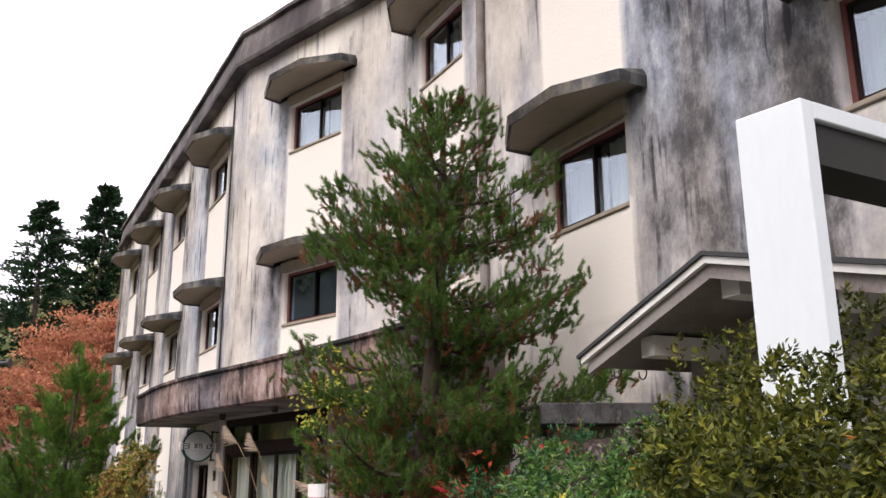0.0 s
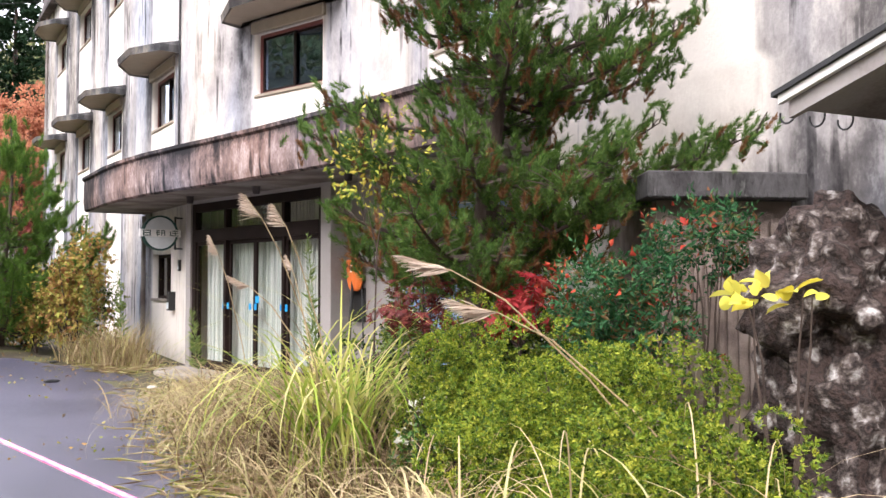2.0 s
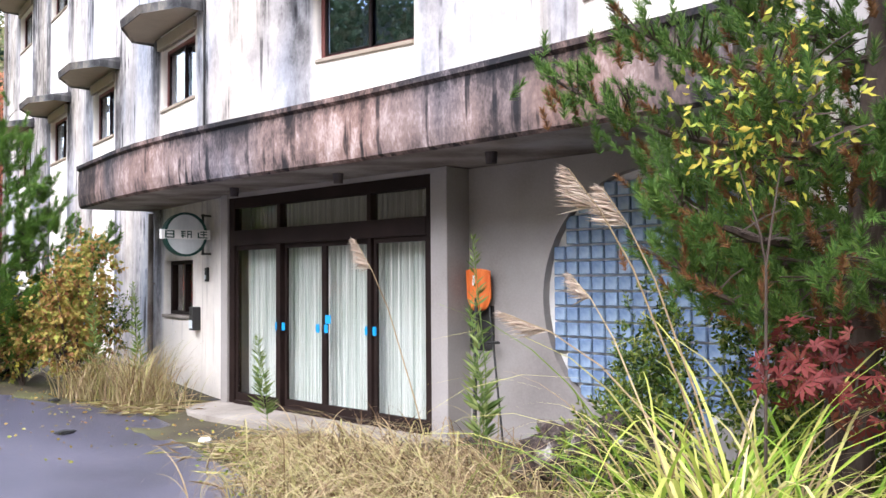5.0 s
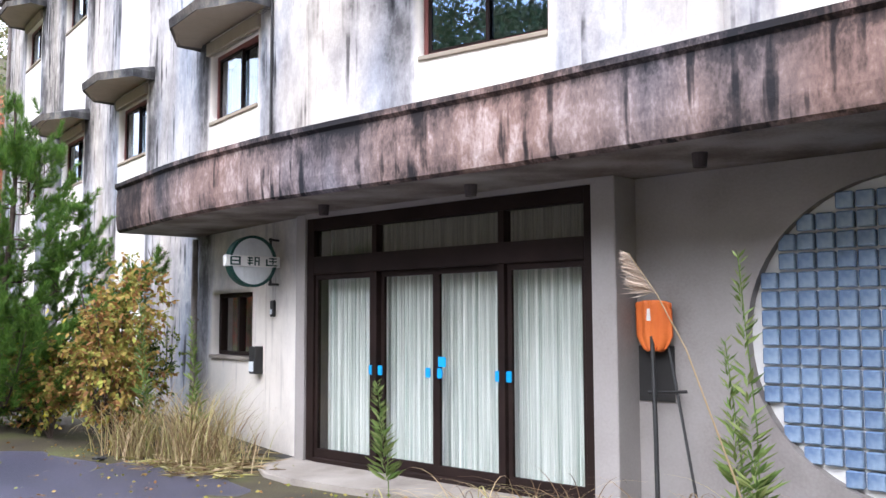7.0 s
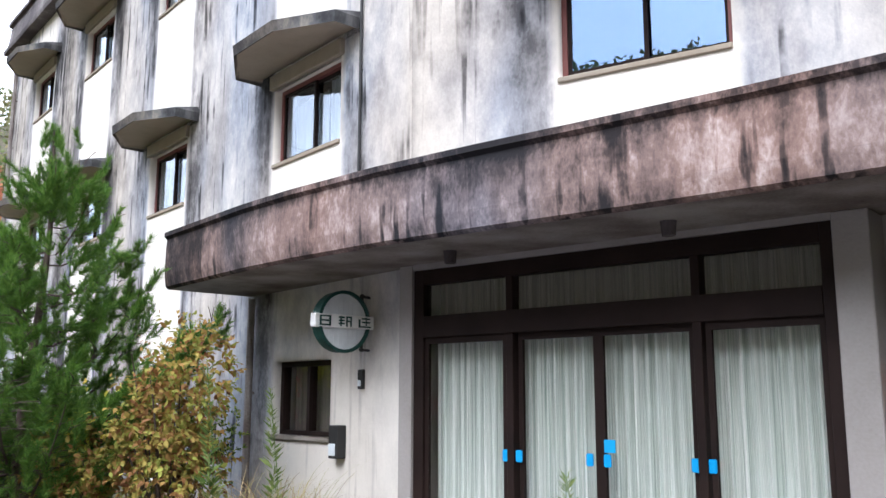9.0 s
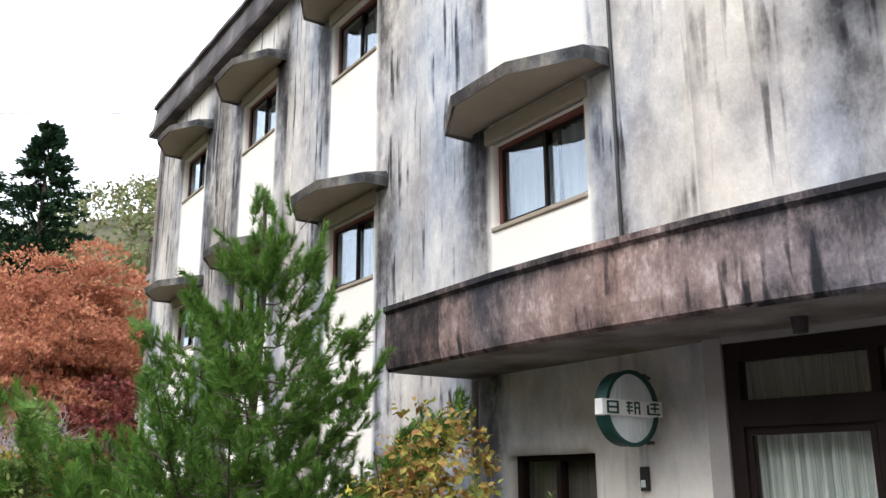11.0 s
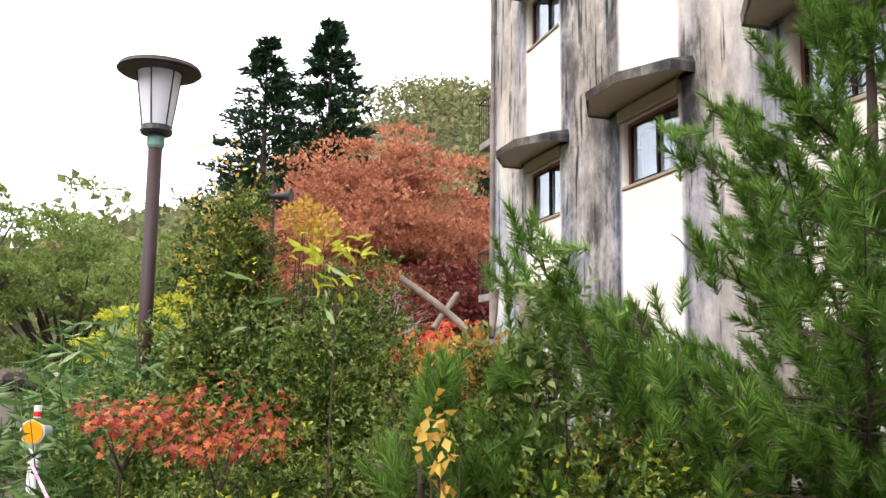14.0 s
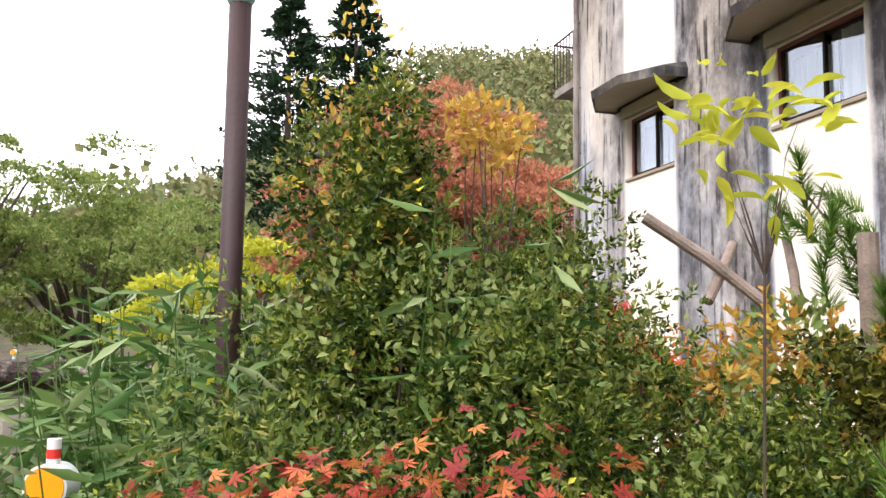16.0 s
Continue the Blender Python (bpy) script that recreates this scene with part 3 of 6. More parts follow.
# ---------- windows with concrete hoods ----------
def hotel_window(width, name="window_1"):
    """At the origin: x along the wall, y outwards, z up from the sill line; set back in its opening."""
    w = thing(name, (0, 0, 0), "red-brown aluminium sliding window under a concrete hood", "window", kind="structure")
    h, hw = WIN_H, width / 2
    fr = bmesh.new()
    for x0, x1, z0, z1 in ((-hw, -hw + 0.05, 0, h), (hw - 0.05, hw, 0, h), (-hw + 0.05, hw - 0.05, 0, 0.05), (-hw + 0.05, hw - 0.05, h - 0.05, h)):
        box(x0, x1, -0.2, -0.1, z0, z1, bm=fr)
    part("window_frame", fr, FRAME_RED, w)
    for s, yy in ((-1, -0.17), (1, -0.13)):
        x0, x1 = (-hw + 0.05, 0.03) if s < 0 else (-0.03, hw - 0.05)
        sash = bmesh.new()
        for p, q, z0, z1 in ((x0, x0 + 0.035, 0.05, h - 0.05), (x1 - 0.035, x1, 0.05, h - 0.05), (x0 + 0.035, x1 - 0.035, 0.05, 0.085), (x0 + 0.035, x1 - 0.035, h - 0.085, h - 0.05)):
            box(p, q, yy - 0.015, yy + 0.015, z0, z1, bm=sash)
        so = part("sash", sash, FRAME, w)
        pane = part("pane", box(x0 + 0.035, x1 - 0.035, yy - 0.003, yy + 0.003, 0.085, h - 0.085), GLASS, so)
        pane.visible_shadow = False
    part("window_sill", box(-hw, hw, -0.1, 0.03, -0.05, 0.0, 0.008), HOOD, w)
    v, f = [], []
    k = 60
    for i in range(k + 1):
        x = -hw + 2 * hw * i / k
        y = -0.34 + 0.03 * math.sin(i * 1.9) + 0.01 * math.sin(i * 0.7)
        v += [(x, y, 0.02), (x, y, h - 0.02 if i < k * 0.47 else h - 0.12)]
    f = [(2 * i, 2 * i + 2, 2 * i + 3, 2 * i + 1) for i in range(k) if not 0.44 < i / k < 0.5]
    put_mesh("curtain", v, f, CURTAIN, w, "white curtain behind the glass", smooth=True)
    # hood: a faceted slab with a low rim, thicker at the wall
    hood = bmesh.new()
    W = hw + 0.40
    pl = ((-W, 0.0), (-W, 0.36), (-0.46, 0.74), (0.46, 0.74), (W, 0.36), (W, 0.0))
    z_lo, z_mid, z_hi = h + 0.17, h + 0.30, h + 0.34
    lo = [hood.verts.new((x, y, z_lo + 0.02 * y)) for x, y in pl]
    hi = [hood.verts.new((x * 1.01, y * 1.02, z_mid + 0.02 * y)) for x, y in pl]
    top = [hood.verts.new((x * 0.96, y * 0.93, z_hi + (0.07 if y < 0.1 else 0))) for x, y in pl]
    inn = [hood.verts.new((x * 0.94, max(0, y - 0.06), z_lo + 0.05 + 0.03 * (y < 0.1))) for x, y in pl]
    for r0, r1 in ((lo, hi), (hi, top)):
        for i in range(5):
            hood.faces.new((r0[i], r0[i + 1], r1[i + 1], r1[i]))
    for i in range(5):
        hood.faces.new((inn[i], inn[i + 1], lo[i + 1], lo[i]))
    hood.faces.new(inn[::-1]), hood.faces.new(top)
    for r0, r1 in ((lo, hi), (hi, top), (inn, lo)):
        hood.faces.new((r0[5], r0[0], r1[0], r1[5]))
    bmesh.ops.subdivide_edges(hood, edges=hood.edges[:], cuts=2, use_grid_fill=True)
    me_name = part("hood", hood, HOOD, w, "grey weathered concrete window hood")
    a = me_name.data.attributes.new("stain_shade", "FLOAT", "POINT")
    a.data.foreach_set("value", np.array([0.1 if v.co.z < h + 0.262 and v.co.y < (0.74 if abs(v.co.x) < 0.46 else 0.74 - 0.38 * (abs(v.co.x) - 0.46) / (W - 0.46)) - 0.03 and abs(v.co.x) < W * 0.96 else 1.15 for v in me_name.data.vertices], dtype=np.float32))
    # the deep moulded head under the hood
    part("window_head", box(-hw - 0.06, hw + 0.06, -0.05, 0.06, h + 0.0, h + 0.19, 0.01), HOOD, w)
    return w


def stain_all(ob, val):
    a = ob.data.attributes.get("stain_shade") or ob.data.attributes.new("stain_shade", "FLOAT", "POINT")
    a.data.foreach_set("value", np.full(len(ob.data.vertices), val, dtype=np.float32))


proto = hotel_window(1.5)
for ch in proto.children:
    if ch.name.startswith(("window_sill", "window_head")):
        stain_all(ch, 0.12)
first = True
for p, q in COLUMNS:
    for zf in FLOORS:
        y = (p + q) / 2
        a, b = facet_of(y)
        x, yy = on_wall(y)
        ang = math.degrees(math.atan2(b[1] - a[1], b[0] - a[0]))
        along = (q - p) / math.sin(math.radians(ang)) / 1.5
        m = pose(x, yy, zf, 0, 0, ang)
        if first:
            proto.matrix_basis = m
            first = False
            w = proto
        else:
            w = copy_thing(proto, m)
            w.name = "window_%d" % (len([o for o in bpy.data.objects if o.name.startswith("window_") and o.parent is None and o.type == "EMPTY"]))
        w.scale = (along, 1, 1)
        if 15 < y < 16 and zf < 5:
            # this window has lost its curtain
            for ch in list(w.children):
                if ch.name.startswith("curtain"):
                    bpy.data.objects.remove(ch)
                elif ch.name.startswith("sash"):
                    for pane in ch.children:
                        pane.material_slots[0].link = "OBJECT"
                        pane.material_slots[0].material = BARE_GLASS

# ---------- porch canopy ----------
def canopy_outline():
    pts = [(4.70, 10.0), (4.76, 11.2), (4.79, 12.5), (4.80, 14.0), (4.76, 15.2), (4.72, 16.0), (4.70, 17.1), (4.77, 18.3), (4.88, 19.2), (5.04, 20.05), (5.23, 21.1)]
    fine = []
    for (x0, y0), (x1, y1) in zip(pts, pts[1:]):
        k = max(1, int((y1 - y0) / 0.15))
        fine += [(x0 + (x1 - x0) * i / k, y0 + (y1 - y0) * i / k) for i in range(k)]
    return fine + [pts[-1]]


def porch_canopy():
    c = thing("porch_canopy", (5.0, 15.0, 3.08), "thick red-brown stained concrete canopy over the entrance", "canopy", kind="structure")
    line = canopy_outline()
    v, st = [], []
    rows = [(0.06, 3.08), (0.02, 3.11), (0.0, 3.25), (0.0, 3.4), (0.0, 3.55), (0.01, 3.66), (-0.03, 3.69), (-0.03, 3.74), (0.16, 3.76)]
    for x, y in line:
        for o, z in rows:
            v.append((x + o, y, z))
            s = 0.66 + 0.22 * noise.noise(Vector((y * 0.9, 0, 5))) + 0.25 * noise.noise(Vector((y * 3.1, z, 2))) + 0.95 * max(0, (z - 3.5) / 0.24) ** 1.3 + 0.25 * max(0, (3.18 - z) / 0.1) + 0.3 * max(0, (y - 18.5) / 2.5)
            st.append(min(1.3, s))
    k = len(rows)
    f = [(i * k + j, i * k + j + 1, (i + 1) * k + j + 1, (i + 1) * k + j) for i in range(len(line) - 1) for j in range(k - 1)]
    # closed end at the north and south
    f += [tuple(range(k)), tuple((len(line) - 1) * k + j for j in range(k))[::-1]]
    put_mesh("fascia", v, f, CANOPY, c, stain_shade=st, drip=[1.0] * len(st))
    v, f = [], []
    for x, y in line:
        wx = on_wall(min(y, 21.4))[0] + 0.1
        v += [(x + 0.06, y, 3.08), (wx, y, 3.10), (x + 0.1, y, 3.76), (wx, y, 3.80)]
    f = [(4 * i, 4 * i + 4, 4 * i + 5, 4 * i + 1) for i in range(len(line) - 1)] + [(4 * i + 2, 4 * i + 3, 4 * i + 7, 4 * i + 6) for i in range(len(line) - 1)]
    e = 4 * (len(line) - 1)
    f += [(e, e + 1, e + 3, e + 2), (0, 2, 3, 1)]
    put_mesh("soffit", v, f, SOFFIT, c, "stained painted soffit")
    for y in (16.86, 14.83, 12.64):
        lx = 5.35
        part("downlight", tube([(lx, y, 3.09), (lx, y, 3.04), (lx, y, 2.98)], [0.06, 0.055, 0.05], 12), ROOF, c, "small round ceiling lamp")
    return c


porch_canopy()

# ---------- ground ----------
def ground_z(x, y):
    """Road and forecourt: dips towards the porch and rises again; the hills stand round about."""
    g = 0.25 + 0.3 * max(0, min(1, (10 - y) / 7)) + 0.3 * max(0, min(1, (y - 16) / 6))
    if x > 4 and y > 10:
        g = min(g, 0.25 + 0.3 * max(0, min(1, (y - 17) / 8)))
    r = math.hypot(x - 5, y - 20)
    if y > 40 and x > -4:
        g += 58 * max(0, min(1, (y - 62) / 170)) ** 1.1 * max(0, min(1, x / 90))
    if x < -25:
        g += 54 * max(0, min(1, (-25 - x) / 110))
    if y > 60:
        g += 9 * max(0, min(1, (y - 60) / 60))
    if y < -60:
        g += 40 * max(0, min(1, (-60 - y) / 120))
    if x > 45:
        g += 12 * max(0, min(1, (x - 45) / 90))
    return g


def ground_sheet():
    near = [-1500, -700, -350, -200, -150, -110, -80, -60, -45, -32, -25, -16, -10, -6, -4]
    xs = near + [-3 + 0.5 * i for i in range(25)] + [11, 14, 18, 24, 32, 45, 60, 80, 110, 150, 200, 350, 700, 1500]
    ys = near + [-3 + 0.5 * i for i in range(67)] + [32, 35, 40, 46, 54, 62, 72, 84, 98, 115, 135, 160, 190, 230, 300, 500, 900, 1500]
    v = [(x, y, ground_z(x, y)) for x in xs for y in ys]
    n = len(ys)
    f = np.array([(i * n + j, (i + 1) * n + j, (i + 1) * n + j + 1, i * n + j + 1) for i in range(len(xs) - 1) for j in range(n - 1)])
    tagged(put_mesh("ground", v, f, SOIL), "mossy soil and leaf litter", "ground", kind="structure")


ground_sheet()


def sheet_over(name, outline, lift, mat, label, category, step=0.5):
    """A thin layer that follows the ground inside a plan outline (x limits by y)."""
    ys = np.arange(outline[0][0], outline[-1][0] + 1e-6, step)
    y_, x0_, x1_ = zip(*outline)
    v, f, k = [], [], 12
    for y in ys:
        a, b = np.interp(y, y_, x0_), np.interp(y, y_, x1_)
        for i in range(k + 1):
            x = a + (b - a) * i / k
            v.append((x, y, ground_z(x, y) + lift - (0.03 if i in (0, k) else 0)))
    f = np.array([(r * (k + 1) + i, r * (k + 1) + i + 1, (r + 1) * (k + 1) + i + 1, (r + 1) * (k + 1) + i) for r in range(len(ys) - 1) for i in range(k)])
    return tagged(put_mesh(name, v, f, mat, smooth=True), label, category, kind="structure")


sheet_over("road", ((-30, -7, 0.1), (3, -6.5, 0.1), (8, -6, 1.2), (10.5, -6, 3.2), (13.5, -6, 3.9), (17, -6, 4.75), (18.3, -6, 4.9), (19.8, -6, 4.4), (20.6, -6, 2.5), (22, -6, 0.2), (60, -7, -0.6)), 0.015, ASPHALT, "dark damp asphalt road and forecourt", "road", 0.5)

sheet_over("lawn", ((26.0, -2.6, 0.9), (60.0, -3.0, 1.4)), 0.045, LAWN, "damp green lawn beside the road", "lawn", 1.0)

# ---------- porch ----------
PX = 5.81


def block(name, b, mat, label, category, kind="structure"):
    return tagged(part(name, b, mat), label, category, kind=kind)


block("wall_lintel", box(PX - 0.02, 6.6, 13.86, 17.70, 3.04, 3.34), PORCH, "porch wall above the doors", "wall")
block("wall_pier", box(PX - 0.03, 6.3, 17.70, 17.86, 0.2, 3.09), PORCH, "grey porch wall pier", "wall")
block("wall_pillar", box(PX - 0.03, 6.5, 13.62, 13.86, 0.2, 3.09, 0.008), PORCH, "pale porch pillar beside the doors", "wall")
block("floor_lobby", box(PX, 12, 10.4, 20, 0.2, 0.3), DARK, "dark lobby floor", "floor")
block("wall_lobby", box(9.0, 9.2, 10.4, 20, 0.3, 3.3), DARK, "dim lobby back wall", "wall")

# wall with the moon window: a round opening cut through
MC, MR, MX = (11.48, 1.74), 1.18, 6.12


def moon_wall():
    y0, y1, z0, z1 = 10.1, 13.62, 0.2, 3.09
    bm = bmesh.new()
    k = 48
    for x, flip in ((MX, False), (MX + 0.2, True)):
        ring = [bm.verts.new((x, MC[0] + MR * math.cos(2 * math.pi * i / k), MC[1] + MR * math.sin(2 * math.pi * i / k))) for i in range(k)]
        rim = []
        for i in range(k):
            c, s = math.cos(2 * math.pi * i / k), math.sin(2 * math.pi * i / k)
            t = min((y1 - MC[0]) / c if c > 1e-6 else 1e9, (y0 - MC[0]) / c if c < -1e-6 else 1e9, (z1 - MC[1]) / s if s > 1e-6 else 1e9, (z0 - MC[1]) / s if s < -1e-6 else 1e9)
            rim.append(bm.verts.new((x, MC[0] + t * c, MC[1] + t * s)))
        for cy in (y0, y1):
            for cz in (z0, z1):
                near = min(rim, key=lambda v: (v.co.y - cy) ** 2 + (v.co.z - cz) ** 2)
                near.co.y, near.co.z = cy, cz
        for i in range(k):
            j = (i + 1) % k
            bm.faces.new((ring[i], ring[j], rim[j], rim[i]) if flip else (ring[j], ring[i], rim[i], rim[j]))
    bm.verts.ensure_lookup_table()
    for i in range(k):
        j = (i + 1) % k
        bm.faces.new((bm.verts[i], bm.verts[j], bm.verts[2 * k + j], bm.verts[2 * k + i]))
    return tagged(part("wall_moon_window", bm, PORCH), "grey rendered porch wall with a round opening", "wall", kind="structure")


moon_wall()
# no hole is cut: a dark plate imitates the recess's shade
block("niche_shade_plate", box(MX - 0.012, MX - 0.003, 13.28, 13.61, 1.2, 1.66), DARK, "thin dark plate standing for the shaded opening in the porch wall", "opening")


def moon_window():
    w = thing("moon_window", (MX + 0.06, MC[0], 0.6), "round window of blue glass blocks in white joints", "window", kind="structure")
    s = 0.145
    backing = bmesh.new()
    bmesh.ops.create_circle(backing, cap_ends=True, radius=MR + 0.01, segments=48, matrix=Matrix.Translation((MX + 0.10, MC[0], MC[1])) @ Matrix.Rotation(math.pi / 2, 4, "Y"))
    part("mortar", backing, WHITE, w, "white mortar joints")
    b0 = box(-0.035, 0.035, -s / 2 + 0.009, s / 2 - 0.009, -s / 2 + 0.009, s / 2 - 0.009, 0.01)
    me = bpy.data.meshes.new("glass_block")
    b0.to_mesh(me)
    b0.free()
    me.materials.append(BLOCK)
    n = int(MR / s) + 1
    for i in range(-n, n + 1):
        for j in range(-n, n + 1):
            if math.hypot(i * s, j * s) < MR - 0.02:
                ob = new("glass_block", me)
                ob.parent = w
                ob.location = (0.015, i * s, MC[1] + j * s - 0.6)
    return w


moon_window()


def entrance():
    d = thing("door_1", (PX, 15.78, 0.32), "brown aluminium entrance with sliding glass doors", "door", kind="structure")
    y0, y1, z0, z1 = DOOR
    fr = bmesh.new()
    for a, b in ((y0, y0 + 0.09), (y1 - 0.12, y1)):
        box(PX, PX + 0.12, a, b, z0, z1, 0.004, bm=fr)
    for a in (14.83, 16.55):
        box(PX + 0.003, PX + 0.117, a, a + 0.07, z0, z1 - 0.14, 0.004, bm=fr)
    box(PX + 0.002, PX + 0.118, y0 + 0.09, y1 - 0.12, z1 - 0.14, z1 - 0.001, 0.004, bm=fr)
    box(PX - 0.005, PX + 0.122, y0 + 0.092, y1 - 0.122, 2.40, 2.60, 0.004, bm=fr)
    box(PX - 0.005, PX + 0.122, y0 + 0.092, y1 - 0.122, z0 - 0.02, z0 + 0.04, 0.004, bm=fr)
    part("door_frame", fr, FRAME, d)
    bays = ((y0 + 0.09, 14.81), (14.91, 16.53), (16.63, y1 - 0.12))
    for a, b in bays:
        p = part("transom_pane", box(PX + 0.05, PX + 0.058, a, b, 2.6, z1 - 0.14), DOOR_GLASS, d)
        p.visible_shadow = False
    mid = 15.74
    for a, b, dx in ((bays[0][0], bays[0][1], 0.03), (14.91, mid, 0.06), (mid, 16.53, 0.06), (bays[2][0], bays[2][1], 0.03)):
        lf = bmesh.new()
        for p, q, r, s in ((a, a + 0.045, z0 + 0.04, 2.40), (b - 0.045, b, z0 + 0.04, 2.40), (a + 0.045, b - 0.045, z0 + 0.04, z0 + 0.14), (a + 0.045, b - 0.045, 2.34, 2.40)):
            box(PX + dx, PX + dx + 0.035, p, q, r, s, bm=lf)
        leaf = part("door_leaf", lf, FRAME, d)
        g = part("pane", box(PX + dx + 0.014, PX + dx + 0.02, a + 0.045, b - 0.045, z0 + 0.14, 2.34), DOOR_GLASS, leaf)
        g.visible_shadow = False
    for y in (14.80, 14.93, 15.66, 15.82, 16.51, 16.65):
        part("push_plate", box(PX + 0.02, PX + 0.032, y - 0.032, y + 0.032, 1.31, 1.41, 0.01), BLUE, d, "bright blue plastic push plate")
    part("sticker", box(PX + 0.045, PX + 0.05, 15.60, 15.70, 1.42, 1.52), BLUE, d, "small blue and white sticker")
    # curtains close behind the glass
    v, f, k = [], [], 260
    for i in range(k + 1):
        y = y0 + 0.05 + (y1 - y0 - 0.1) * i / k
        x = PX + 0.28 + 0.055 * math.sin(i * 0.95) + 0.015 * math.sin(i * 0.37 + 1)
        v += [(x, y, z0 + 0.03), (x + 0.01 * math.sin(i), y, 2.36)]
    f = [(2 * i, 2 * i + 1, 2 * i + 3, 2 * i + 2) for i in range(k)]
    cu = put_mesh("entrance_curtain", v, f, STRIPE, smooth=True)
    tagged(cu, "pale green and white striped curtain behind the doors", "curtain")
    v, f = [], []
    for i in range(k + 1):
        y = y0 + 0.05 + (y1 - y0 - 0.1) * i / k
        x = PX + 0.3 + 0.03 * math.sin(i * 0.95)
        v += [(x, y, 2.5), (x, y, 3.0)]
    tagged(put_mesh("transom_curtain", v, [(2 * i, 2 * i + 1, 2 * i + 3, 2 * i + 2) for i in range(k)], DARK_STRIPE, smooth=True), "dark brown striped curtain behind the transom glass", "curtain")


entrance()

# doorstep with a rounded north end
stp = [(5.86, 13.7), (5.35, 13.7), (5.3, 14.3), (5.14, 15.3), (5.03, 16.2), (4.98, 16.9), (5.02, 17.4), (5.2, 17.75), (5.5, 17.95), (5.86, 18.0)]
block("doorstep", prism(stp, 0.1, 0.315, 0.015), CONCRETE, "worn concrete doorstep before the entrance", "step")


def small_window():
    w = thing("window_lobby", (*on_wall(19.84), 1.42), "small brown window with curtains beside the entrance", "window", kind="structure")
    a, b = FACES[2]
    m = pose(*on_wall(19.84), 1.42, 0, 0, math.degrees(math.atan2(b[1] - a[1], b[0] - a[0])))
    fr = bmesh.new()
    for x0, x1, z0, z1 in ((-0.63, -0.56, 0, 0.84), (0.56, 0.63, 0, 0.84), (-0.56, 0.56, 0, 0.05), (-0.56, 0.56, 0.78, 0.84), (-0.03, 0.03, 0.05, 0.78)):
        box(x0, x1, -0.2, -0.1, z0, z1, m=m, bm=fr)
    part("window_frame", fr, FRAME, w)
    for x0, x1 in ((-0.56, -0.03), (0.03, 0.56)):
        p = part("pane", box(x0, x1, -0.15, -0.145, 0.05, 0.78, m=m), DOOR_GLASS, w)
        p.visible_shadow = False
    v = []
    for i in range(41):
        q = m @ Vector((-0.6 + 1.2 * i / 40, -0.3 + 0.03 * math.sin(i * 1.8), 0))
        v += [(q.x, q.y, 1.44), (q.x, q.y, 2.24)]
    put_mesh("curtain", v, [(2 * i, 2 * i + 1, 2 * i + 3, 2 * i + 2) for i in range(40)], DARK_STRIPE, w, "grey striped curtain", smooth=True)
    part("window_sill", box(-0.66, 0.66, -0.1, 0.04, -0.05, 0.0, 0.006, m), CONCRETE, w)


small_window()


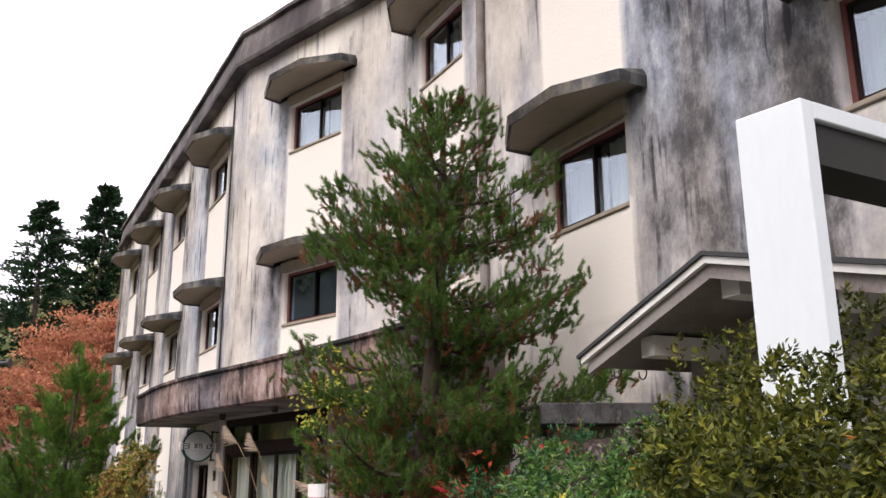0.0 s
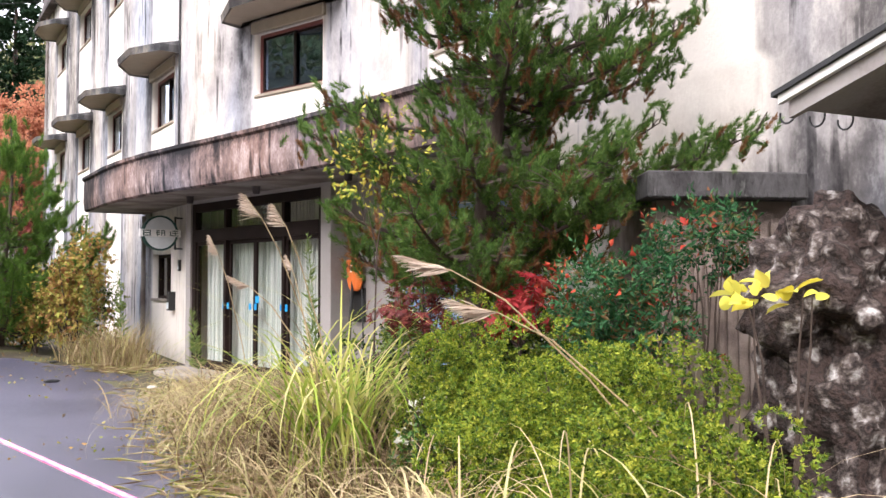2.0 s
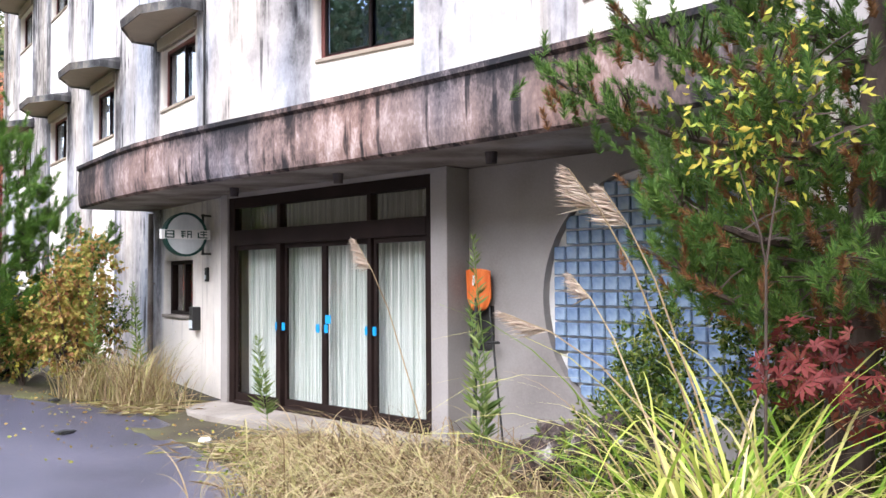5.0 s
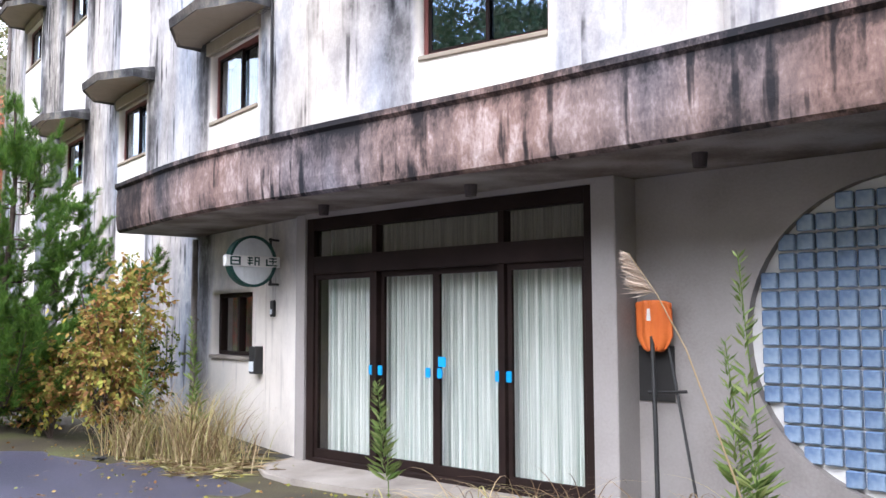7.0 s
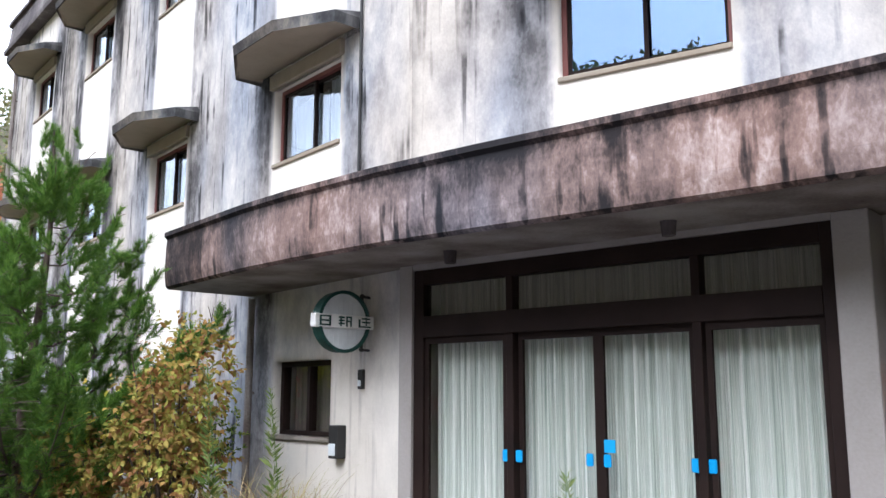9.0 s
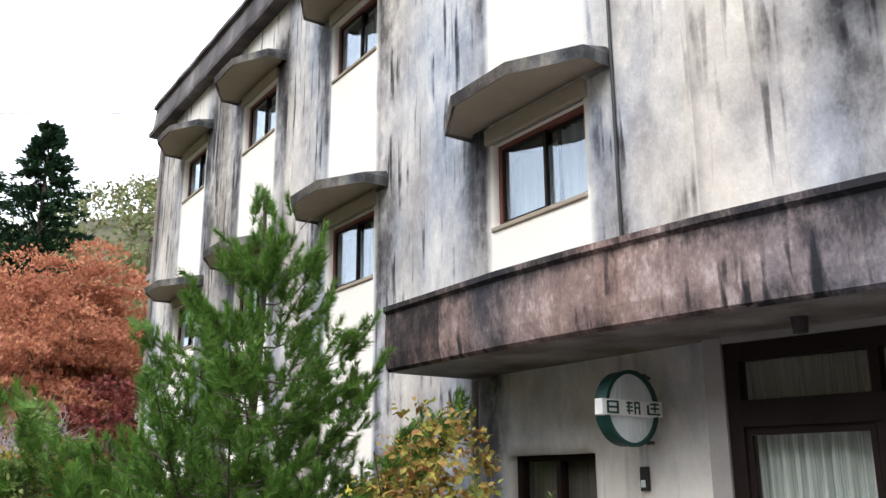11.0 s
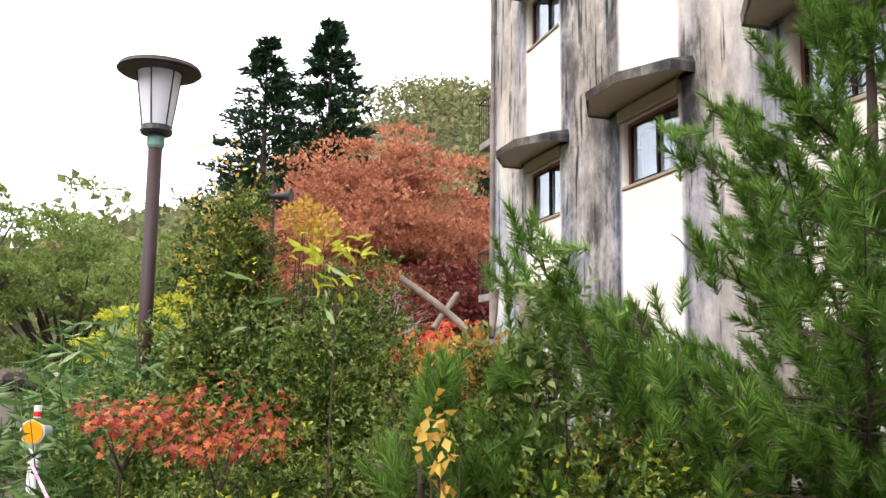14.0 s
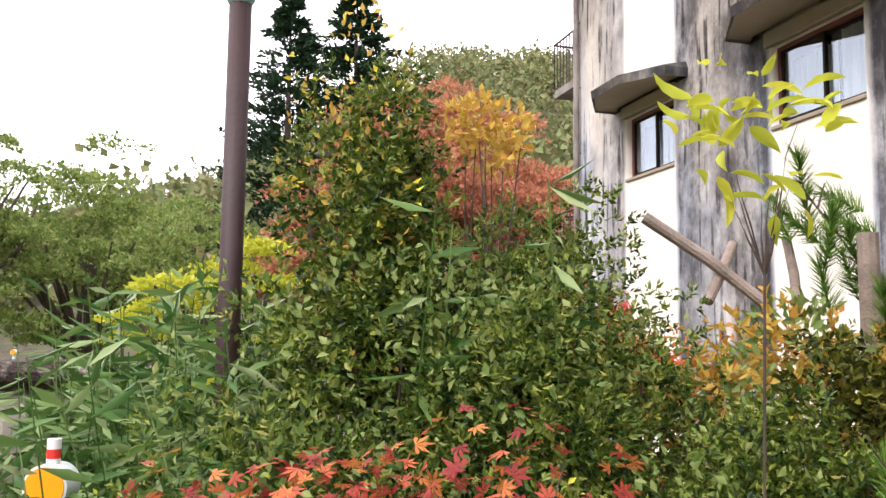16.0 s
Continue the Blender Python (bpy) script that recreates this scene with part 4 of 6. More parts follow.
def round_sign():
    """A round sign on a bracket square to the wall, with a band across it."""
    c = Vector((5.575, 18.47, 2.58))
    s = thing("round_sign", c, "round white sign with a dark green rim and a lettered band", "sign")
    m = pose(*c, 90, 0, -8)            # local z looks to the south
    def disc(r, z0, z1, mat, name, lab=""):
        b = bmesh.new()
        bmesh.ops.create_cone(b, cap_ends=True, radius1=r, radius2=r, depth=z1 - z0, segments=40, matrix=m @ Matrix.Translation((0, 0, (z0 + z1) / 2)))
        return part(name, b, mat, s, lab)
    disc(0.30, -0.05, 0.05, GREEN_P, "rim", "dark green rim")
    disc(0.285, 0.0, 0.058, SIGN_GREY, "disc", "greyish white ribbed disc")
    lip = bmesh.new()
    k = 40
    rings = [[lip.verts.new(m @ Vector((r * math.cos(6.28319 * i / k), r * math.sin(6.28319 * i / k), z))) for i in range(k)] for r, z in ((0.274, 0.05), (0.274, 0.085), (0.306, 0.085), (0.306, 0.05))]
    for a, b in zip(rings, rings[1:] + rings[:1]):
        for i in range(k):
            lip.faces.new((a[i], a[(i + 1) % k], b[(i + 1) % k], b[i]))
    part("lip", lip, GREEN_P, s, "dark green raised ring")
    for i in range(-4, 5):
        hw = math.sqrt(0.25 ** 2 - (i * 0.055) ** 2)
        part("rib", box(i * 0.055 - 0.006, i * 0.055 + 0.006, -hw, hw, 0.056, 0.062, m=m), SIGN_GREY, s)
    part("band", box(-0.35, 0.35, -0.065, 0.065, 0.0, 0.088, 0.006, m), WHITE, s, "white lettered band")
    groups = [bmesh.new() for _ in range(3)]
    # three squarish characters, the first a barred box
    for x0, x1, y0, y1 in ((-0.3, -0.28, -0.05, 0.05), (-0.19, -0.17, -0.05, 0.05), (-0.28, -0.19, 0.035, 0.05), (-0.28, -0.19, -0.008, 0.008), (-0.28, -0.19, -0.05, -0.035),
                           (-0.08, -0.01, 0.03, 0.045), (-0.08, -0.01, 0.0, 0.015), (-0.08, -0.01, -0.03, -0.015), (-0.06, -0.045, -0.05, 0.05), (0.01, 0.025, -0.05, 0.05), (0.06, 0.075, -0.05, 0.05), (0.025, 0.06, 0.035, 0.05), (0.025, 0.06, -0.005, 0.01),
                           (0.16, 0.18, -0.05, 0.03), (0.18, 0.31, -0.05, -0.036), (0.2, 0.3, 0.03, 0.045), (0.2, 0.3, -0.005, 0.01), (0.245, 0.258, -0.03, 0.05)):
        box(x0, x1, y0, y1, 0.087, 0.093, m=m, bm=groups[0 if x1 < -0.1 else 1 if x1 < 0.1 else 2])
    for g in groups:
        part("character", g, GREEN_P, s, "dark green character")
    wx = on_wall(18.5)[0]
    part("bracket", tube([(5.85, 18.47, 2.86), (wx, 18.52, 2.86)], 0.015, 6, tube([(5.85, 18.47, 2.32), (wx, 18.52, 2.32)], 0.015, 6, tube([(5.87, 18.47, 2.30), (5.87, 18.47, 2.88)], 0.018, 6))), BLACK, s)


round_sign()


def snow_shovel():
    s = thing("snow_shovel", (5.98, 13.3, 0.3), "orange plastic snow shovel leaning upside down on the porch wall", "shovel")
    v, f, n = [], [], 20
    for i in range(n + 1):
        for j in range(n + 1):
            u, t = i / n * 2 - 1, j / n
            y = 13.42 + u * 0.17 * (0.45 + 0.55 * min(1, t / 0.3) ** 0.6)
            dz = 0.03 * (abs(u) ** 3) * (1 if t > 0.85 else 0)
            v.append((6.06 - 0.05 * (1 - u * u) + 0.012 * math.sin(u * 14) - 0.02 * t, y, 1.62 + 0.42 * t - dz))
    f = [(i * (n + 1) + j, (i + 1) * (n + 1) + j, (i + 1) * (n + 1) + j + 1, i * (n + 1) + j + 1) for i in range(n) for j in range(n)]
    sc = put_mesh("scoop", v, f, ORANGE_P, s, smooth=True)
    md = sc.modifiers.new("thick", "SOLIDIFY")
    md.thickness = 0.012
    part("label_plate", box(5.985, 5.99, 13.4, 13.46, 1.87, 1.97), WHITE, s, "small grey sticker")
    part("shaft", tube([(6.0, 13.42, 1.74), (5.9, 13.35, 1.0), (5.82, 13.3, 0.32)], 0.02, 8), BLACK, s, "black metal shaft")
    part("grip", tube([(5.82, 13.22, 0.34), (5.82, 13.38, 0.34)], 0.018, 8), BLACK, s)
    t = thing("broom_stick", (5.9, 13.1, 0.3), "thin dark pole leaning on the porch wall", "pole")
    part("stick", tube([(6.08, 13.32, 1.7), (5.85, 12.95, 0.3)], 0.012, 6), BLACK, t)
    part("crossbar", tube([(6.0, 13.12, 1.3), (5.98, 13.45, 1.28)], 0.014, 6), BLACK, t)


snow_shovel()


def wall_box(y, z, w, h, d, name, label):
    a, b = facet_of(y)
    m = pose(*on_wall(y), z, 0, 0, math.degrees(math.atan2(b[1] - a[1], b[0] - a[0])))
    t = thing(name, (*on_wall(y), z), label, name.replace("_", " "))
    part("body", box(-w / 2, w / 2, 0.0, d, 0, h, 0.008, m), BLACK, t)
    part("cover", box(-w / 2 + 0.02, w / 2 - 0.02, d + 0.001, d + 0.012, 0.03, h * 0.45, 0.004, m), STEEL_W, t)


wall_box(18.98, 1.22, 0.16, 0.34, 0.12, "mailbox", "dark metal mailbox on the porch wall")
wall_box(18.62, 1.93, 0.09, 0.2, 0.04, "name_plate", "small dark plate on the porch wall")


def pipe(name, y, z0, z1, r, out, mat, label):
    x, yy = on_wall(y, out)
    t = thing(name, (x, yy, z0), label, "pipe")
    part("tube", tube([(x, yy, z0), (x, yy, z1)], r, 10), mat, t)
    wx, wy = on_wall(y, -0.02)
    for i in range(max(2, int((z1 - z0) / 1.2))):
        z = z0 + 0.4 + i * 1.2
        if z < z1:
            part("bracket", tube([(x, yy, z), (wx, wy, z)], r * 0.4, 6), mat, t)
    return t


pipe("drain_pipe", 33.75, 0.3, 10.4, 0.05, 0.08, SOFFIT, "grey drain pipe at the corner of the hotel")
pipe("drain_pipe", 10.35, 2.8, 10.4, 0.06, 0.07, SOFFIT, "stained drain pipe down the hotel wall")
pipe("drain_pipe", 20.95, 0.3, 3.05, 0.045, 0.07, SOFFIT, "grey drain pipe beside the porch")
pipe("cable_pipe", 18.72, 3.8, 10.4, 0.018, 0.03, BLACK, "thin black cable pipe on the hotel wall")


def end_balcony(z):
    t = thing("end_balcony", (9.6, 34.5, z), "fire-escape landing with a rusty railing at the hotel's end", "balcony")
    d = Vector((-2.65, 15.27)).normalized()
    n = Vector((0.17, 0.985))
    c = Vector((8.85, 34.05))
    e = Vector((0.985, -0.17))
    out = [c + e * 0.1 + n * 0.02, c + e * 0.1 + n * 1.35, c + e * 2.8 + n * 1.35, c + e * 2.8 + n * 0.02]
    part("slab", prism(out, z, z + 0.16, 0.01), SOFFIT, t)
    for p, q in ((out[0], out[1]), (out[1], out[2])):
        k = 9
        part("rail", tube([(*p, z + 1.1), (*q, z + 1.1)], 0.022, 6), RUST, t)
        for i in range(k + 1):
            r = p.lerp(q, i / k)
            part("baluster", tube([(*r, z + 0.16), (*r, z + 1.1)], 0.012, 5), RUST, t)


end_balcony(6.95)
end_balcony(3.5)

# ---------- gate shelter, annex, white frame, posts, lamp ----------
def gate_shelter():
    """A low-pitched gabled gate: thin dark roof, white verge strips over grey verge boards, purlins through the gable."""
    peak, along, deep, fall = Vector((2.92, 4.66, 3.13)), Vector((-0.28, -0.96)), Vector((0.96, -0.28)), 0.28
    t = thing("gate_shelter", (3.5, 4.5, 0.45), "small gabled gate shelter with white verge boards", "shelter")

    def at(side, u, d, dz):
        p = Vector((peak.x, peak.y)) + along * (side * u) + deep * d
        return (p.x, p.y, peak.z - fall * u + dz)

    def slab(name, side, u0, u1, d0, d1, z0, z1, mat, lab="", level=False):
        bm = bmesh.new()
        pts = []
        for dz in (z0, z1):
            for u, d in ((u0, d0), (u1, d0), (u1, d1), (u0, d1)):
                x, y, z = at(side, u, d, dz)
                if level:
                    z = peak.z - fall * (u0 + u1) / 2 + dz
                pts.append(bm.verts.new((x, y, z)))
        for f in ((0, 1, 2, 3), (4, 5, 6, 7), (0, 1, 5, 4), (1, 2, 6, 5), (2, 3, 7, 6), (3, 0, 4, 7)):
            bm.faces.new([pts[i] for i in f])
        part(name, bm, mat, t, lab)

    for side in (-1, 1):
        slab("roof", side, 0, 1.5, -0.03, 2.8, -0.005, 0.022, BLACK, "thin dark roof sheet")
        slab("verge_strip", side, 0, 1.47, -0.012, 0.02, -0.052, -0.008, WHITE, "white painted verge strip")
        slab("verge_board", side, 0, 1.43, 0.021, 0.06, -0.14, -0.054, SOFFIT, "grey painted verge board")
        slab("soffit", side, 0, 1.43, 0.062, 2.75, -0.09, -0.056, SOFFIT)
        slab("gable_wall", side, 0, 1.2, 0.75, 0.87, -2.9, -0.092, PORCH)
        slab("side_wall", side, 1.08, 1.2, 0.872, 2.6, -2.6, -0.092, PORCH)
        slab("purlin", side, 0.8, 0.95, 0.16, 0.748, -0.235, -0.1, WHITE, level=True)
        for d in (0.1, 0.32, 0.54):
            x, y, z = at(side, 1.46, d, -0.06)
            o = along * side
            pts = [(x, y, z + 0.04), (x, y, z - 0.03)] + [(x + o.x * (0.05 - 0.05 * math.cos(w)), y + o.y * (0.05 - 0.05 * math.cos(w)), z - 0.03 - 0.05 * math.sin(w)) for w in np.linspace(0.3, 3.4, 7)]
            part("gutter_hook", tube(pts, 0.006, 5), BLACK, t, "thin iron gutter hook")
    slab("purlin", -1, -0.08, 0.08, 0.16, 0.748, -0.24, -0.1, WHITE, level=True)


gate_shelter()


def annex():
    c = Vector((4.39, 7.62))
    e1, e2 = Vector((0.77, -0.55)).normalized(), Vector((0.67, 0.742)).normalized()
    q = lambda a, b: c + e1 * a + e2 * b
    t = thing("annex", (4.9, 8.0, 0.4), "low annex with a dark slab roof and grey slatted wall", "annex")
    part("roof_slab", prism([q(0, 0), q(1.25, 0), q(1.25, 2.2), q(0, 2.2)], 2.36, 2.56, 0.012), SLAB, t, "dark mossy slab edge")
    part("wall", prism([q(0.12, 0.22), q(1.2, 0.22), q(1.2, 2.1), q(0.12, 2.1)], 0.3, 2.358), TIMBER, t)
    for i in range(12):
        part("slat", prism([q(0.14 + i * 0.088, 0.19), q(0.2 + i * 0.088, 0.19), q(0.2 + i * 0.088, 0.218), q(0.14 + i * 0.088, 0.218)], 0.5, 2.2), TIMBER, t)


annex()


def white_frame():
    t = thing("sign_frame", (0.9, 3.05, 0.4), "white-painted steel sign frame with a deep box beam", "frame")
    c = Vector((1.033, 2.941))
    e1, e2 = Vector((-0.026, 1.0)), Vector((0.99, -0.145))
    q = lambda a, b: c + e1 * a + e2 * b
    part("post", prism([q(0, 0), q(0.23, 0), q(0.23, 0.06), q(0, 0.06)], 0.4, 2.98, 0.004), STEEL_W, t)
    part("beam", prism([q(0.0, 0.062), q(0.23, 0.062), q(0.23, 2.6), q(0, 2.6)], 2.92, 2.98, 0.004), STEEL_W, t)
    # near-black block in place of the shade inside the open channel beam
    part("beam_shade_fill", prism([q(0.02, 0.064), q(0.21, 0.064), q(0.21, 2.6), q(0.02, 2.6)], 2.78, 2.918), DARK, t, "dark block standing for the shaded hollow under the beam")
    part("post", prism([q(0, 2.602), q(0.23, 2.602), q(0.23, 2.66), q(0, 2.66)], 0.4, 2.98, 0.004), STEEL_W, t)


white_frame()


def marker_post(x, y, label, tall=1.31):
    g = ground_z(x, y)
    t = thing("marker_post", (x, y, g), label, "marker post", "marker posts along the road")
    top = g + tall
    part("pole", tube([(x, y, g), (x, y, top - 0.2)], 0.036, 16), STEEL_W, t, smooth=True)
    part("red_band", tube([(x, y, top - 0.065), (x, y, top - 0.035)], 0.0235, 16), RED, t)
    part("cap", tube([(x, y, top - 0.2), (x, y, top - 0.066)], 0.023, 16, tube([(x, y, top - 0.034), (x, y, top)], 0.0232, 16)), WHITE, t)
    m = pose(x, y, top - 0.155, 90, 0, -28)
    b = bmesh.new()
    bmesh.ops.create_cone(b, cap_ends=True, radius1=0.074, radius2=0.076, depth=0.11, segments=32, matrix=m)
    part("reflector_housing", b, STEEL_W, t)
    for s in (1, -1):
        b = bmesh.new()
        bmesh.ops.create_cone(b, cap_ends=True, radius1=0.067, radius2=0.067, depth=0.008, segments=32, matrix=m @ Matrix.Translation((0, 0, s * 0.057)))
        part("reflector", b, ORANGE, t, "round orange reflector")
    return t


marker_post(-0.17, 3.75, "white roadside post with a round orange reflector")
marker_post(-0.14, 24.2, "white roadside post with a round orange reflector and rope", 1.23)
marker_post(-0.2, 46.0, "white roadside post with a round orange reflector")


def rope(y0, z0, y1, z1, sag):
    pts = [(-0.19 + 0.2 * math.sin(math.pi * t), y0 + (y1 - y0) * t, z0 + (z1 - z0) * t - sag * 4 * t * (1 - t)) for t in np.linspace(0, 1, 24)]
    tagged(part("rope", tube(pts, 0.008, 6), ROPE), "pink and white rope slung between roadside posts", "rope")


rope(3.75, 1.25, 24.2, 1.5, 0.2)


def street_lamp():
    x, y = 0.5, 24.5
    g = ground_z(x, y)
    t = thing("street_lamp", (x, y, g), "old garden lamp with a flat hat and milky glass", "lamp")
    part("pole", tube([(x, y, g), (x, y, 3.54)], 0.048, 16), RUST, t, smooth=True)
    part("collar", tube([(x, y, 3.53), (x, y, 3.55), (x, y, 3.61), (x, y, 3.63)], [0.05, 0.06, 0.06, 0.045], 12), COPPER, t, "green verdigris collar")
    part("lantern_base", tube([(x, y, 3.63), (x, y, 3.65), (x, y, 3.69)], [0.1, 0.112, 0.1], 16), BLACK, t)
    part("glass_shade", tube([(x, y, 3.69), (x, y, 4.07)], [0.098, 0.15], 20), LAMP_GLASS, t, "milky white glass shade", smooth=False)
    for i in range(6):
        w = i * math.pi / 3
        c, s = math.cos(w), math.sin(w)
        part("rib", tube([(x + 0.1 * c, y + 0.1 * s, 3.68), (x + 0.155 * c, y + 0.155 * s, 4.08)], 0.005, 5), BLACK, t)
    part("hat", tube([(x, y, 4.07), (x, y, 4.085), (x, y, 4.115), (x, y, 4.16)], [0.27, 0.29, 0.275, 0.05], 28), RUST, t, "wide flat hat")


street_lamp()


def boulder(c, r, label):
    bm = bmesh.new()
    bmesh.ops.create_icosphere(bm, subdivisions=5, radius=1)
    for v in bm.verts:
        p = v.co.copy()
        w = Vector((p.x * r[0], p.y * r[1], p.z * r[2])) + Vector(c)
        k = 0.98 + 0.45 * noise.noise(w * 1.7) + 0.5 * (0.25 - abs(noise.noise(w * 3.1))) + 0.3 * (0.2 - abs(noise.noise(w * 7))) + 0.14 * noise.noise(w * 12) + 0.06 * noise.noise(w * 25)
        v.co = Vector((p.x * r[0] * k, p.y * r[1] * k, p.z * r[2] * k)) + Vector(c)
    tagged(part("boulder", bm, ROCK, smooth=True), label, "rock")


boulder((3.6, 5.85, 1.72), (0.48, 0.46, 0.5), "dark rough boulder spotted with white lichen")
boulder((3.5, 5.75, 0.85), (0.46, 0.46, 0.75), "mossy boulder under a larger dark one")
boulder((4.3, 10.9, 0.72), (0.3, 0.6, 0.3), "mossy stone edging the planting before the porch")


def stone_wall(x, y, label="low grey stone block with a dark mossy cap"):
    g = ground_z(x, y)
    t = thing("stone_block", (x, y, g), label, "stone")
    part("block", box(x - 0.45, x + 0.45, y - 0.3, y + 0.3, g, 1.75, 0.04), CONCRETE, t)
    part("cap", box(x - 0.6, x + 0.6, y - 0.42, y + 0.42, 1.752, 1.95, 0.07), ROCK, t, "dark mossy cap")


stone_wall(0.1, 28.0)

# ---------- plants ----------
def unit(v):
    return v / np.maximum(np.linalg.norm(v, axis=1, keepdims=True), 1e-9)


def leaf_mesh(pos, along, size, rng, wide=0.45, fold=0.18):
    """Pointed folded leaves, two triangles each."""
    n = len(pos)
    along = unit(along)
    side = unit(np.cross(along, unit(rng.normal(size=(n, 3)))))
    up = np.cross(side, along)
    s = (np.asarray(size) * rng.uniform(0.65, 1.25, n))[:, None]
    v = np.stack([pos, pos + along * s * 0.45 + side * s * wide * 0.5 + up * s * fold, pos + along * s, pos + along * s * 0.45 - side * s * wide * 0.5 + up * s * fold], 1)
    i = np.arange(n)[:, None] * 4
    return v.reshape(-1, 3), np.concatenate([i + np.array([[0, 1, 2]]), i + np.array([[0, 2, 3]])])


def oval_mesh(pos, along, size, rng, wide=0.6, fold=0.1):
    """Large oval leaves with a point, a midrib fold and a curl."""
    n = len(pos)
    along = unit(along)
    side = unit(np.cross(along, unit(rng.normal(size=(n, 3)) * 0.6 + np.array([[0, 0, 1.0]]))))
    up = np.cross(side, along)
    s = (np.asarray(size) * rng.uniform(0.65, 1.2, n))[:, None]
    vs = [pos, pos + along * s * 0.5 - up * s * 0.02, pos + along * s - up * s * 0.16]
    for sg in (1, -1):
        for t, w, d in ((0.14, 0.34, 0.5), (0.36, 0.5, 1.0), (0.62, 0.42, 0.8), (0.85, 0.2, 0.0)):
            vs.append(pos + along * s * t + side * s * wide * w * sg + up * s * fold * d)
    v = np.stack(vs, 1)
    i = np.arange(n)[:, None] * 11
    tri = [(0, 3, 1), (3, 4, 1), (4, 5, 1), (5, 6, 1), (6, 2, 1), (0, 1, 7), (7, 1, 8), (8, 1, 9), (9, 1, 10), (10, 1, 2)]
    return v.reshape(-1, 3), np.concatenate([i + np.array([t]) for t in tri])


def lobed_mesh(pos, normal, size, rng, lobes=5):
    """Palmate leaves with pointed lobes."""
    n = len(pos)
    normal = unit(normal)
    a = unit(np.cross(normal, unit(rng.normal(size=(n, 3)))))
    b = np.cross(normal, a)
    s = (np.asarray(size) * rng.uniform(0.7, 1.2, n))
    vs, fs = [pos], []
    reach = (0.62, 0.9, 1.0, 0.9, 0.62)
    for k in range(lobes):
        w = (k - (lobes - 1) / 2) * 0.72
        for dw, r in ((-0.27, 0.48), (0.0, reach[k % 5]), (0.27, 0.48)):
            vs.append(pos + (math.cos(w + dw) * a + math.sin(w + dw) * b) * (s * r)[:, None] - normal * (s * 0.12 * r)[:, None])
    v = np.stack(vs, 1)
    m = v.shape[1]
    i = np.arange(n)[:, None] * m
    for k in range(lobes):
        q = 1 + 3 * k
        fs += [i + np.array([[0, q, q + 1]]), i + np.array([[0, q + 1, q + 2]])]
    return v.reshape(-1, 3), np.concatenate(fs)


def blade_mesh(base, heading, length, lean, width, rng, segs=10):
    """Arching ribbons: grass blades, one island each."""
    n = len(base)
    heading = unit(np.column_stack([np.cos(heading), np.sin(heading), np.zeros(n)]))
    side = np.column_stack([-heading[:, 1], heading[:, 0], np.zeros(n)])
    p, pitch = base.copy(), np.full(n, 1.45) - rng.uniform(0, 0.25, n)
    vs = []
    for k in range(segs + 1):
        t = k / segs
        w = (width * (1 - t ** 1.6) * 0.5 + 0.0008)[:, None]
        vs += [p - side * w, p + side * w]
        step = (length / segs)[:, None]
        p = p + step * (heading * np.cos(pitch)[:, None] + np.array([[0, 0, 1.0]]) * np.sin(pitch)[:, None])
        pitch = pitch - lean / segs * (0.5 + 1.1 * t)
    v = np.stack(vs, 1)
    m = v.shape[1]
    i = np.arange(n)[:, None] * m
    f = np.concatenate([i + np.array([[2 * k, 2 * k + 1, 2 * k + 3, 2 * k + 2]]) for k in range(segs)])
    return v.reshape(-1, 3), f


def merge(parts):
    vs, fs, o = [], [], 0
    for v, f in parts:
        vs.append(v)
        fs.append(f + o)
        o += len(v)
    return np.concatenate(vs), np.concatenate(fs)


def crown_points(n, centre, radii, rng, lumps=9, hollow=0.45, flat_bottom=-0.7, tight=1.0):
    """Points in an uneven crown made of lumps, denser towards the outside, and the way out of the crown at each."""
    c = np.array(centre)
    lc = unit(rng.normal(size=(lumps, 3))) * rng.uniform(0.35, 0.72, (lumps, 1))
    lc[:, 2] = np.maximum(lc[:, 2], flat_bottom * 0.6)
    lr = rng.uniform(0.3, 0.52, lumps) * tight
    which = rng.randint(0, lumps, n)
    d = unit(rng.normal(size=(n, 3)))
    r = (hollow + (1 - hollow) * rng.uniform(0, 1, n) ** 0.5)
    p = lc[which] + d * (lr[which] * r)[:, None]
    p[:, 2] = np.where(p[:, 2] < flat_bottom, flat_bottom + rng.uniform(0, 0.2, n), p[:, 2])
    out = unit(d + 0.6 * unit(p) + np.array([[0, 0, 0.35]]))
    return p * np.array(radii) + c, out


